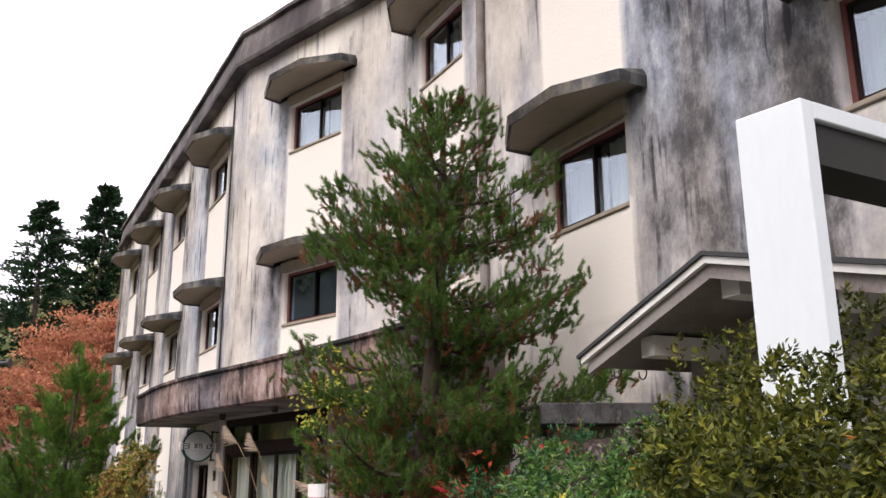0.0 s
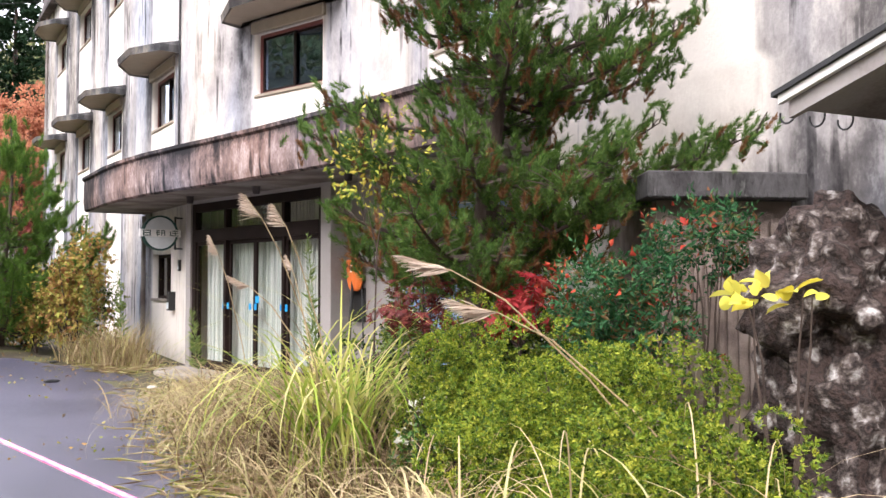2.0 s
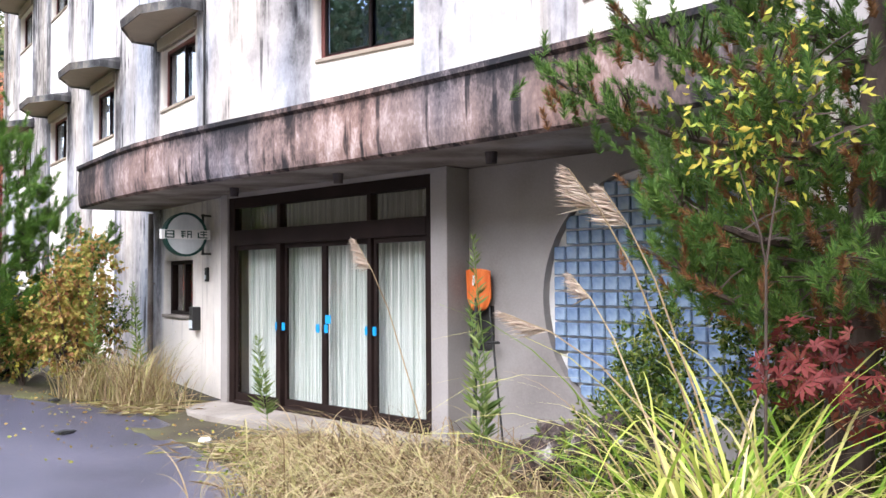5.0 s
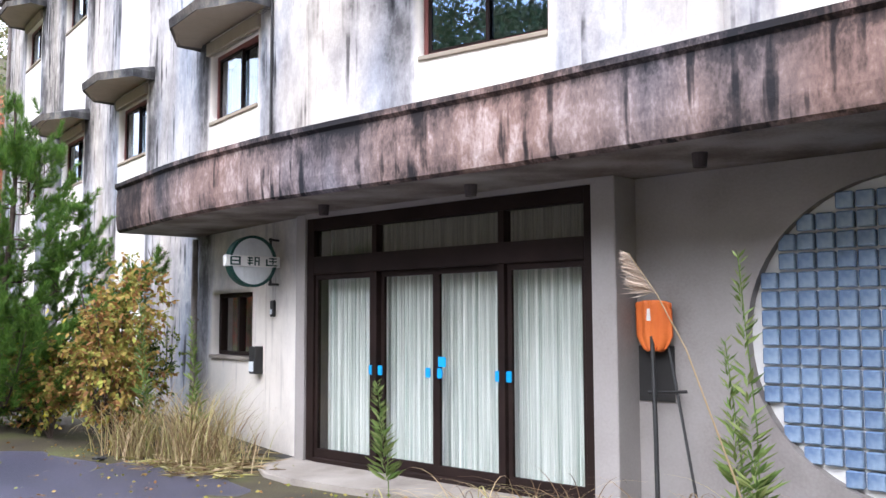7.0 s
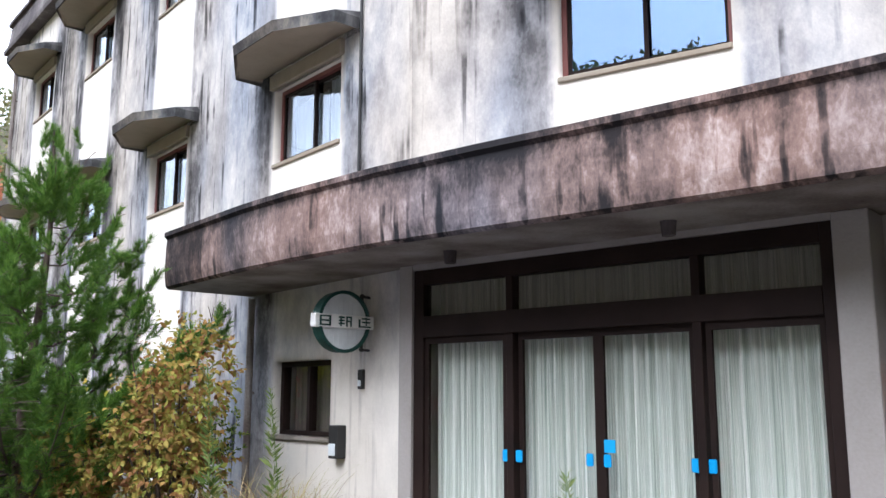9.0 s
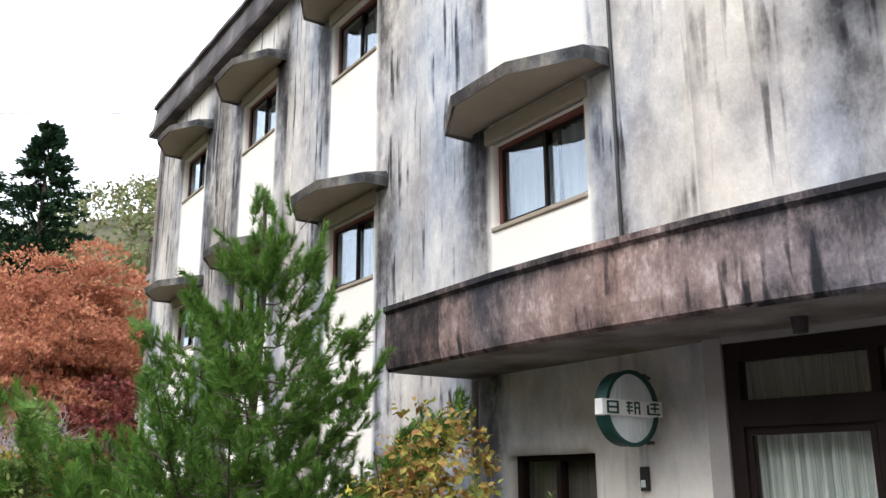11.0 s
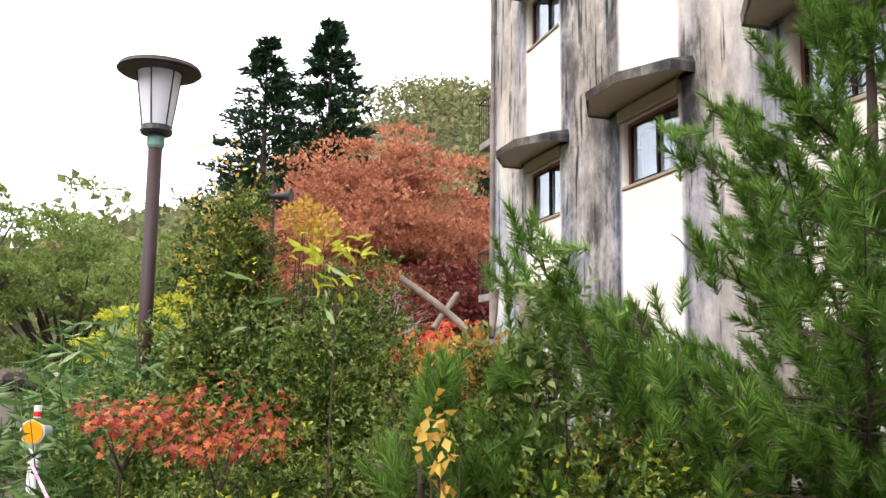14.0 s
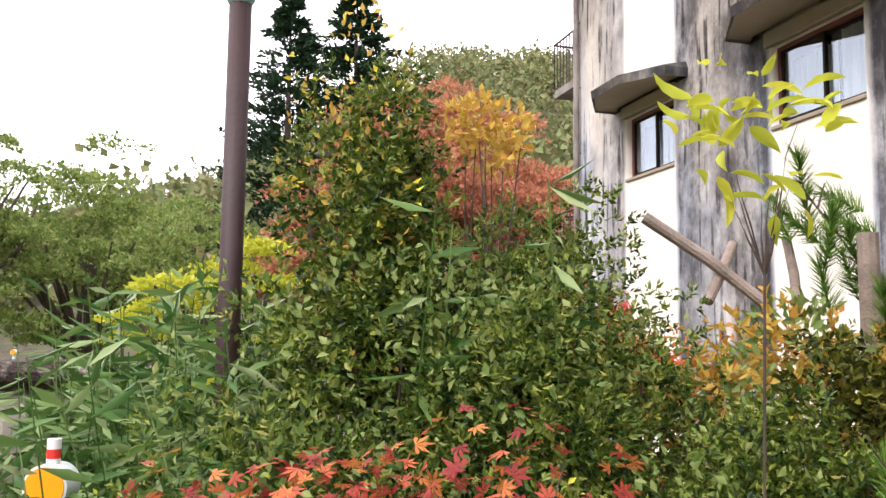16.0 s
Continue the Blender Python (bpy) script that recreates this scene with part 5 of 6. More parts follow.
def shoots(n, centre, radii, size, rng, lumps, per=9, flat=-0.7, droop=0.0, reach=1.7):
    """Leafy shoots on the lumps of a crown: where each leaf sits, where it points, its size and its shoot's tone."""
    k = max(1, n // per)
    inner = int(k * 0.22)
    p0, o0 = crown_points(k - inner, centre, radii, rng, lumps, 0.84, flat, 0.78)
    p1, o1 = crown_points(inner, centre, [r * 0.8 for r in radii], rng, lumps, 0.3, flat)
    p, out = np.concatenate([p0, p1]), np.concatenate([o0, o1])
    d = unit(out + 0.45 * rng.normal(size=out.shape) + np.array([[0, 0, 0.25 - droop]]))
    which = np.repeat(np.arange(k), per)
    m = len(which)
    u = np.tile((np.arange(per) + 0.5) / per, k)
    long = size * reach * rng.uniform(0.6, 1.5, k)
    dd = d[which]
    ring = unit(np.cross(dd, rng.normal(size=(m, 3))))
    pos = p[which] + dd * (long[which] * u)[:, None]
    way = unit(dd * (0.35 + 0.8 * u * u)[:, None] + ring * (1.0 - 0.35 * u)[:, None] + np.array([[0, 0, -0.5 * droop]]))
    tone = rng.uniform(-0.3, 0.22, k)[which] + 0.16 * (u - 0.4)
    return pos, way, size * (1.1 - 0.4 * u), tone


def branches(base, tips, r0, rng, bend=0.2):
    bm = bmesh.new()
    for t in tips:
        a, b = Vector(base), Vector(t)
        pts = [a.lerp(b, k / 4) + Vector(rng.uniform(-1, 1, 3)) * bend * 0.12 * (k in (1, 2, 3)) * (b - a).length + Vector((0, 0, 0.12 * math.sin(math.pi * k / 4) * (b - a).length * bend)) for k in range(5)]
        tube(pts, [r0 * (1 - 0.2 * k) for k in range(5)], 5, bm)
    return bm


SEED = [10]


def next_rng():
    SEED[0] += 1
    return np.random.RandomState(SEED[0])


def shrub(name, centre, radii, n, size, mat, label, category="shrub", wide=0.45, lumps=10, extra=(), lobed=False, group="", stems=7, flat=-0.8, droop=0.0, stem_r=0.0, reach=1.7):
    """A bush: stems from the ground and a crown of single leaves; extra adds leaves of other colours as a share of n."""
    rng = next_rng()
    cx, cy, cz = centre
    g = ground_z(cx, cy)
    t = thing(name, (cx, cy, g), label, category, group)
    tips, _ = crown_points(stems, centre, [r * 0.8 for r in radii], rng, lumps)
    r0 = stem_r or 0.012 + 0.01 * max(radii)
    single = bool(stem_r or lobed)
    fork = (cx, cy, max(g + 0.05, cz - radii[2] * 1.2)) if single else (cx, cy, g - 0.02)
    wood = branches(fork, tips, r0, rng)
    if single:
        tube([(cx + 0.03, cy, g - 0.02), (cx - 0.02, cy + 0.01, (g + fork[2]) / 2), fork], [r0 * 1.5, r0 * 1.3, r0], 6, wood)
    part("branchwork", wood, BARK, t)
    if lobed:
        p, out = crown_points(n, centre, radii, rng, lumps, flat_bottom=flat)
        p[:, 2] = np.maximum(p[:, 2], g + 0.03)
        v, f = lobed_mesh(p, unit(out + 0.5 * rng.normal(size=(n, 3)) + np.array([[0, 0, 0.6 - droop]])), np.full(n, size), rng)
        put_mesh("foliage", v, f, mat, t)
    else:
        big = size >= 0.07
        if n < 700:
            p, d = crown_points(n, centre, radii, rng, lumps, flat_bottom=flat)
            d, sz, tone = unit(d + 0.9 * rng.normal(size=(n, 3)) + np.array([[0, 0, -droop]])), np.full(n, size), np.zeros(n)
        else:
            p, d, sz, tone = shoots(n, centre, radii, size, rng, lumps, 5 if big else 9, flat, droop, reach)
        p[:, 2] = np.maximum(p[:, 2], g + 0.03)
        v, f = (oval_mesh if big else leaf_mesh)(p, d, sz, rng, wide)
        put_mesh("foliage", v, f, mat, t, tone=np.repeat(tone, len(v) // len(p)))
    for share, m2, sz, lb in extra:
        k = int(n * share)
        p, out = crown_points(k, (cx, cy, cz + radii[2] * 0.12), [r * 1.04 for r in radii], rng, max(3, lumps // 3), hollow=0.7)
        p[:, 2] = np.maximum(p[:, 2], g + 0.03)
        v, f = (oval_mesh if sz >= 0.075 else leaf_mesh)(p, unit(out + 0.8 * rng.normal(size=(k, 3))), np.full(k, sz), rng, 0.55)
        put_mesh("foliage", v, f, m2, t, lb)
    return t


def needle_tufts(tips, dirs, rng, per=70, length=0.1, shoot=0.16, width=0.0035):
    """Bottle-brush shoots of needles; each shoot is an island-rich tuft of thin triangles."""
    n = len(tips)
    dirs = unit(dirs)
    k = np.repeat(np.arange(n), per)
    m = len(k)
    u = rng.uniform(0, 1, m)
    d = dirs[k]
    ring = unit(np.cross(d, rng.normal(size=(m, 3))))
    base = tips[k] - d * (shoot * (1 - u))[:, None]
    spread = 1.0 - 0.35 * u * u
    nd = unit(d * (0.8 + 0.6 * u * u)[:, None] + ring * spread[:, None])
    L = length * rng.uniform(0.7, 1.1, m)
    side = unit(np.cross(nd, rng.normal(size=(m, 3)))) * width
    v = np.stack([base - side, base + side, base + nd * L[:, None]], 1).reshape(-1, 3)
    return v, np.arange(3 * m).reshape(-1, 3)


def pine(name, base, height, layers, mat, label, rng, tuft=0.1, per=60, dead=0.0, lean=(0, 0), up=0.45, trunk_r=0.1, shoots=26, bare=0.3, shoot=0.16, width=0.0035, tufts_clump=4, long_limbs=()):
    """A pine: bent trunk, tiers of limbs (height share, reach), twigs and needle shoots along the outer limbs."""
    bx, by, bz = base
    t = thing(name, base, label, "tree")
    at = lambda s: Vector((bx + lean[0] * s + 0.06 * math.sin(5 * s + bx), by + lean[1] * s + 0.06 * math.cos(4 * s), bz + height * s))
    part("trunk", tube([at(s) for s in np.linspace(0, 1, 12)], [trunk_r * (1 - 0.9 * s) + 0.008 for s in np.linspace(0, 1, 12)], 10), BARK, t, smooth=True)
    limbs = bmesh.new()
    tips, dirs = [], []
    for hs, reach, count in layers:
        a0 = rng.uniform(0, 6.28)
        for i in range(count):
            w = a0 + 6.283 * i / count + rng.uniform(-0.35, 0.35) if count > 1 else long_limbs[hs]
            r = reach * rng.uniform(0.7, 1.12)
            s = min(0.99, hs + rng.uniform(-0.03, 0.03))
            p0 = at(s)
            d = Vector((math.cos(w), math.sin(w), 0))
            rise = up * r * rng.uniform(0.3, 1.0)
            pts = [p0 + d * (r * k / 5) + Vector((0, 0, rise * (k / 5) ** 1.6 - 0.1 * r * math.sin(math.pi * k / 5))) for k in range(6)]
            r0 = max(0.008, trunk_r * 0.36 * (1 - hs * 0.7))
            tube(pts, [r0 * (1 - 0.17 * k) for k in range(6)], 5, limbs)
            for q in range(int(shoots * r / max(0.5, reach) * max(0.45, reach))):
                u = bare + (1 - bare) * rng.uniform(0, 1) ** 0.8
                k = min(4, int(u * 5))
                c = pts[k].lerp(pts[k + 1], u * 5 - k)
                off = Vector((-d.y, d.x, 0)) * rng.uniform(-1, 1) * 0.42 * r * (1.15 - u) + Vector((0, 0, rng.uniform(-0.02, 0.16))) + d * rng.uniform(-0.05, 0.12)
                tw = c + off
                if off.length > 0.1:
                    tube([c, c.lerp(tw, 0.6) + Vector((0, 0, 0.01)), tw], [0.006, 0.005, 0.004], 3, limbs)
                for _ in range(tufts_clump):
                    tips.append(tw + Vector(rng.normal(size=3)) * 0.06)
                    dirs.append((d * rng.uniform(0.1, 0.9) + off.normalized() * 0.4 + Vector((0, 0, rng.uniform(0.3, 1.3))) + Vector(rng.normal(size=3)) * 0.3))
    for _ in range(10):
        tips.append(at(1.0) + Vector(rng.normal(size=3)) * 0.06)
        dirs.append(Vector((rng.normal() * 0.3, rng.normal() * 0.3, 1)))
    part("branchwork", limbs, BARK, t)
    tips, dirs = np.array([list(p) for p in tips]), np.array([list(p) for p in dirs])
    is_dead = rng.uniform(0, 1, len(tips)) < dead
    v, f = needle_tufts(tips[~is_dead], dirs[~is_dead], rng, per, tuft, shoot, width)
    put_mesh("crown", v, f, mat, t)
    if is_dead.any():
        v, f = needle_tufts(tips[is_dead] - np.array([[0, 0, 0.07]]), dirs[is_dead], rng, per, tuft * 0.8, shoot, width)
        put_mesh("dead_foliage", v, f, L_PINE_DEAD, t, "clumps of orange-brown dead needles")
    return t


def grass_clump(x, y, n, length, mat, label, lean=2.0, width=0.012, spread=0.18, toward=None, name="grass_clump", lift=0.0):
    rng = next_rng()
    g = ground_z(x, y) + lift
    t = thing(name, (x, y, g), label, "grass", "grass clumps along the forecourt", kind="stuff")
    base = np.column_stack([x + rng.normal(0, spread, n), y + rng.normal(0, spread, n), np.full(n, g - 0.01)])
    h = rng.uniform(0, 6.283, n) if toward is None else rng.normal(toward, 0.8, n)
    v, f = blade_mesh(base, h, length * rng.uniform(0.5, 1.15, n), lean * rng.uniform(0.5, 1.25, n), width * rng.uniform(0.6, 1.2, n), rng)
    put_mesh("tuft", v, f, mat, t)
    return t


def pampas_plume(base, tip, label="feathery tan pampas plume on a tall stalk"):
    rng = next_rng()
    b, p = Vector(base), Vector(tip)
    t = thing("pampas_plume", b, label, "grass", "pampas plumes")
    mid = b.lerp(p, 0.6) + Vector((0, 0, 0.12 * (p - b).length))
    pts = [b, b.lerp(mid, 0.5) + Vector((0, 0, 0.05)), mid, mid.lerp(p, 0.5) + Vector((0, 0, 0.03)), p]
    part("stalk", tube(pts, [0.005, 0.005, 0.004, 0.003, 0.002], 5), L_STRAW, t)
    n = 170
    u = rng.uniform(0, 1, n)
    q = np.array([list(pts[3].lerp(p, w)) for w in u])
    d = (p - pts[2]).normalized()
    side = np.array([d.x, d.y, 0.0]) / max(0.05, math.hypot(d.x, d.y))
    L = 0.1 * (1.1 - u) + 0.04
    hd = 0.7 * np.array(d)[None, :] + 0.8 * side[None, :] + rng.normal(0, 0.2, (n, 3)) + np.array([[0, 0, -0.35]])
    v, f = leaf_mesh(q, hd, L, rng, 0.05, 0.05)
    put_mesh("plume", v, f, L_PLUME, t)
    return t


# --- planting by the gate and before the porch ---
shrub("hedge_shrub", (1.3, 3.8, 1.4), (0.65, 0.6, 0.9), 38000, 0.027, L_HEDGE, "glossy green broadleaf shrub before the gate shelter", lumps=16)
shrub("hedge_shrub", (0.7, 3.6, 1.3), (0.55, 0.5, 0.8), 30000, 0.027, L_HEDGE, "glossy green broadleaf shrub behind the roadside post", lumps=14)
shrub("hedge_shrub", (1.0, 4.6, 0.85), (0.5, 0.45, 0.45), 17000, 0.026, L_HEDGE, "low glossy green shrub behind the roadside post", lumps=12)
shrub("olive_shrub", (0.55, 2.75, 1.45), (0.5, 0.45, 0.92), 46000, 0.029, L_OLIVE, "yellow-green shrub with autumn tints", extra=((0.0015, L_ORANGE, 0.035, "orange autumn leaves"),), lumps=14)
shrub("olive_shrub", (0.72, 2.4, 1.4), (0.45, 0.4, 0.88), 38000, 0.029, L_OLIVE, "yellow-green shrub at the foot of the white frame", lumps=12)
shrub("olive_shrub", (0.3, 2.5, 1.25), (0.4, 0.38, 0.62), 18000, 0.027, L_OLIVE, "low yellow-green shrub at the roadside", lumps=14)
shrub("olive_shrub", (1.5, 3.4, 1.6), (0.75, 0.6, 1.0), 32000, 0.032, L_OLIVE, "tall yellow-green shrub beside the white frame", lumps=14)
shrub("azalea", (2.5, 6.75, 0.95), (0.95, 0.95, 0.62), 56000, 0.024, L_AZALEA, "bright yellow-green azalea mound", lumps=22, reach=0.9)
shrub("azalea", (1.95, 5.8, 0.8), (0.75, 0.7, 0.5), 40000, 0.024, L_AZALEA, "bright yellow-green azalea mound", lumps=18, reach=0.9)
shrub("azalea", (2.95, 8.1, 1.0), (0.6, 0.55, 0.7), 40000, 0.024, L_AZALEA, "green azalea mound with white blooms near it", lumps=14, reach=0.9)
shrub("white_rose", (2.74, 8.22, 0.75), (0.22, 0.2, 0.3), 260, 0.06, L_HEDGE, "low rose bush with white blooms", lumps=6, extra=((0.2, L_WHITE, 0.06, "white rose petals"),))
shrub("nandina", (3.65, 7.35, 1.5), (0.65, 0.6, 0.6), 5000, 0.06, L_NANDINA, "green nandina with red autumn leaves", lumps=12, extra=((0.014, L_RED, 0.06, "red leaves"),), wide=0.35)
shrub("nandina", (4.15, 7.0, 2.0), (0.55, 0.5, 0.3), 1700, 0.06, L_NANDINA, "green nandina before the annex", lumps=10, extra=((0.014, L_RED, 0.06, "red leaves"),), wide=0.35)
shrub("red_maple", (3.35, 8.9, 1.55), (0.5, 0.5, 0.4), 180, 0.08, L_WINE, "small wine-red maple under the pine", lobed=True, category="tree")
shrub("red_maple", (3.5, 8.07, 1.56), (0.33, 0.33, 0.24), 130, 0.095, L_CRIMSON, "small bright red maple in the planting", lobed=True, category="tree")
shrub("dark_shrub", (3.7, 9.8, 0.85), (0.9, 0.9, 0.7), 6000, 0.05, L_DARK, "dark shrub under the pine")
# added shrub: its dark leaves stand for the shade behind the pine
shrub("dark_shrub", (5.0, 9.75, 1.6), (0.7, 0.6, 1.3), 13000, 0.05, L_DARK, "tall dark shrub added to fill the shaded gap between the pine and the porch", lumps=18)
shrub("dark_shrub", (4.6, 10.55, 1.1), (0.5, 0.4, 0.85), 6000, 0.045, L_DARK, "dark shrub before the glass-block window", lumps=12)
shrub("dark_shrub", (4.9, 9.2, 1.0), (0.9, 0.9, 0.9), 8000, 0.06, L_DARK, "dark shrub against the hotel wall")
shrub("yellow_leaved_plant", (2.86, 5.82, 1.68), (0.34, 0.34, 0.08), 26, 0.115, L_YELLOW, "plant with large bright yellow leaves", wide=0.75, stems=4, lumps=5)
shrub("yellow_vine", (3.0, 9.05, 2.7), (0.42, 0.45, 0.6), 300, 0.05, L_VINE, "yellow-leaved vine climbing in the pine", category="vine", stems=2, droop=0.5, stem_r=0.006)

pine("pine_tree", (4.09, 9.07, 0.35), 5.6, ((0.25, 1.05, 5), (0.32, 1.45, 7), (0.41, 1.6, 8), (0.51, 1.25, 6), (0.61, 1.25, 6), (0.7, 1.35, 7), (0.78, 1.15, 6), (0.86, 0.9, 6), (0.93, 0.6, 6), (0.36, 2.1, 1), (0.44, 2.1, 1), (0.5, 1.9, 1), (0.57, 1.9, 1), (0.655, 1.7, 1), (0.7, 1.6, 1)), L_PINE_OLD, "dense dark-green pine with brown dead clumps", next_rng(), tuft=0.06, per=92, dead=0.17, lean=(0.0, -0.3), up=0.26, trunk_r=0.13, shoots=40, bare=0.1, shoot=0.12, width=0.003, tufts_clump=2, long_limbs={0.36: -0.75, 0.44: -1.05, 0.5: -0.8, 0.57: -1.0, 0.655: 2.5, 0.7: 2.3})

grass_clump(2.62, 9.0, 190, 1.95, L_GRASS, "tall green and yellow pampas grass clump", 3.0, 0.022, 0.17, lift=0.1)
grass_clump(2.75, 9.1, 130, 1.6, L_STRAW, "pale dry pampas blades", 2.8, 0.016, 0.2, lift=0.1)
grass_clump(2.6, 9.5, 300, 1.2, L_DRY, "dry straw-coloured grass clump", 3.2, 0.014, 0.22)
for x, y, n, L in ((2.75, 10.3, 380, 1.0), (3.1, 10.9, 400, 1.0), (3.4, 11.6, 400, 1.0), (3.7, 12.4, 380, 0.95), (4.0, 13.2, 320, 0.9), (4.35, 13.9, 220, 0.7), (2.2, 8.5, 300, 0.8), (4.3, 12.2, 300, 1.0), (3.9, 11.3, 300, 1.0), (3.3, 12.9, 200, 0.6)):
    grass_clump(x, y, n // 2, L * 1.2, L_STRAW, "dry straw-coloured grass at the forecourt's edge", 3.8, 0.013, 0.3, toward=2.6)
    grass_clump(x + 0.15, y - 0.1, n // 2, L * 0.9, L_DRY, "brown withered grass at the forecourt's edge", 3.0, 0.010, 0.3)
for x, y, n, L in ((1.3, 5.2, 34, 1.35), (1.6, 6.2, 20, 1.2), (1.85, 7.1, 60, 0.9), (1.0, 4.7, 40, 1.1), (1.5, 5.7, 26, 1.3)):
    grass_clump(x, y, n, L, L_STRAW, "pale dry arching grass before the azaleas", 3.9, 0.009, 0.22, lift=0.1)
for x, y, n, L in ((1.0, 5.75, 46, 1.25), (1.25, 6.3, 46, 1.2), (1.35, 5.4, 40, 1.3), (1.7, 6.6, 30, 1.1)):
    grass_clump(x, y, n, L, L_STRAW, "pale dry arching grass before the azaleas", 4.3, 0.011, 0.16, lift=0.12)
for x, y, n, L in ((4.9, 18.6, 300, 1.1), (5.2, 18.9, 260, 1.0), (4.6, 19.3, 260, 0.9), (5.0, 18.2, 160, 0.6)):
    grass_clump(x, y, n, L, L_STRAW, "dry tan grass beside the porch", 1.9, 0.010, 0.2)
pampas_plume((2.55, 9.0, 0.9), (2.12, 9.45, 2.36))
pampas_plume((2.6, 9.0, 0.9), (2.36, 9.45, 2.30))
pampas_plume((2.5, 8.8, 0.8), (2.25, 9.9, 1.78))
pampas_plume((2.1, 5.9, 0.9), (1.5, 6.95, 1.86))
pampas_plume((2.15, 5.7, 0.8), (1.6, 6.75, 1.66))
pampas_plume((3.3, 11.3, 0.5), (3.15, 11.95, 2.2))
pampas_plume((2.6, 9.2, 0.8), (2.75, 9.9, 1.95))


def tall_weed(x, y, h, label="tall weed stalk with narrow green leaves"):
    rng = next_rng()
    g = ground_z(x, y)
    t = thing("tall_weed", (x, y, g), label, "weed", "tall weeds by the porch")
    top = Vector((x - 0.1, y + 0.05, g + h))
    part("stalk", tube([(x, y, g), (x - 0.02, y, g + h * 0.5), top], [0.007, 0.005, 0.003], 5), L_LIGHT, t)
    n = 150
    u = rng.uniform(0.25, 1, n)
    p = np.column_stack([x - 0.1 * u, y + 0.05 * u, g + h * u])
    w = rng.uniform(0, 6.28, n)
    d = np.column_stack([np.cos(w), np.sin(w), 0.5 + 0.4 * u])
    v, f = leaf_mesh(p, d, 0.17 * (1.15 - u) + 0.04, rng, 0.16, 0.05)
    put_mesh("foliage", v, f, L_LIGHT, t)


for x, y, h in ((4.37, 11.85, 2.0), (4.5, 12.0, 1.5), (4.7, 15.2, 1.1), (5.1, 18.75, 1.6), (4.7, 19.2, 1.8)):
    tall_weed(x, y, h)

# --- garden beyond the porch ---
pine("young_pine", (4.0, 21.6, 0.45), 4.35, ((0.08, 2.1, 9), (0.16, 1.85, 8), (0.25, 1.6, 8), (0.35, 1.35, 6), (0.46, 1.2, 5), (0.57, 1.0, 5), (0.67, 0.85, 4), (0.77, 0.6, 4), (0.86, 0.35, 4)), L_PINE, "bushy young pine with long bright-green needles", next_rng(), tuft=0.105, per=165, up=0.95, trunk_r=0.06, shoots=27, bare=0.22, shoot=0.22, width=0.0032, tufts_clump=1)
pine("young_pine", (2.15, 22.45, 0.5), 1.65, ((0.5, 0.36, 4), (0.68, 0.3, 4), (0.86, 0.2, 3)), L_PINE, "low young pine among the shrubs", next_rng(), tuft=0.105, per=165, up=0.95, trunk_r=0.03, shoots=13, bare=0.15, shoot=0.2, width=0.003, tufts_clump=2)
pine("young_pine", (1.5, 22.15, 0.5), 1.55, ((0.65, 0.26, 4), (0.86, 0.18, 3)), L_PINE, "small young pine beside the fallen log", next_rng(), tuft=0.105, per=165, up=1.1, trunk_r=0.022, shoots=13, bare=0.2, shoot=0.2, width=0.003, tufts_clump=2)
shrub("tan_shrub", (4.7, 19.95, 1.55), (0.75, 0.8, 1.3), 4600, 0.08, L_TAN, "tall shrub with tan and yellow autumn leaves", lumps=16, wide=0.6, stems=14, droop=0.5)
# added shrub that darkens the over-bright wall below the tan leaves
shrub("dark_shrub", (5.35, 20.7, 1.15), (0.55, 0.8, 0.95), 5000, 0.06, L_DARK, "dark shrub added to darken the hotel wall behind the tan shrub", lumps=16)
shrub("tan_shrub", (4.35, 20.9, 1.1), (0.6, 0.6, 0.7), 1800, 0.085, L_TAN, "brown-leaved shrub at the foot of the pine", lumps=12, wide=0.6, extra=((0.06, L_YELLOW, 0.1, "yellow leaves"),))
shrub("dark_shrub", (4.6, 22.3, 1.0), (0.9, 0.9, 0.8), 3000, 0.07, L_DARK, "dark shrub between the young pine and the wall")
shrub("evergreen_shrub", (0.95, 24.1, 1.95), (0.62, 0.55, 0.55), 11000, 0.04, L_DARK, "dark-green evergreen shrub round the foot of the vine-grown tree", lumps=24)
shrub("evergreen_tree", (0.98, 24.2, 2.5), (0.4, 0.4, 0.98), 13000, 0.044, L_DARK, "dark broadleaf evergreen overgrown by a yellow vine", category="tree", lumps=26, extra=((0.01, L_YELLOW, 0.042, "yellow vine leaves"), (0.035, L_OCHRE, 0.04, "ochre vine leaves")))
shrub("tan_vine", (1.53, 24.2, 2.98), (0.26, 0.26, 0.28), 420, 0.05, L_OCHRE, "ochre-leaved vine over the evergreen shrubs", lumps=6, wide=0.6, category="vine")
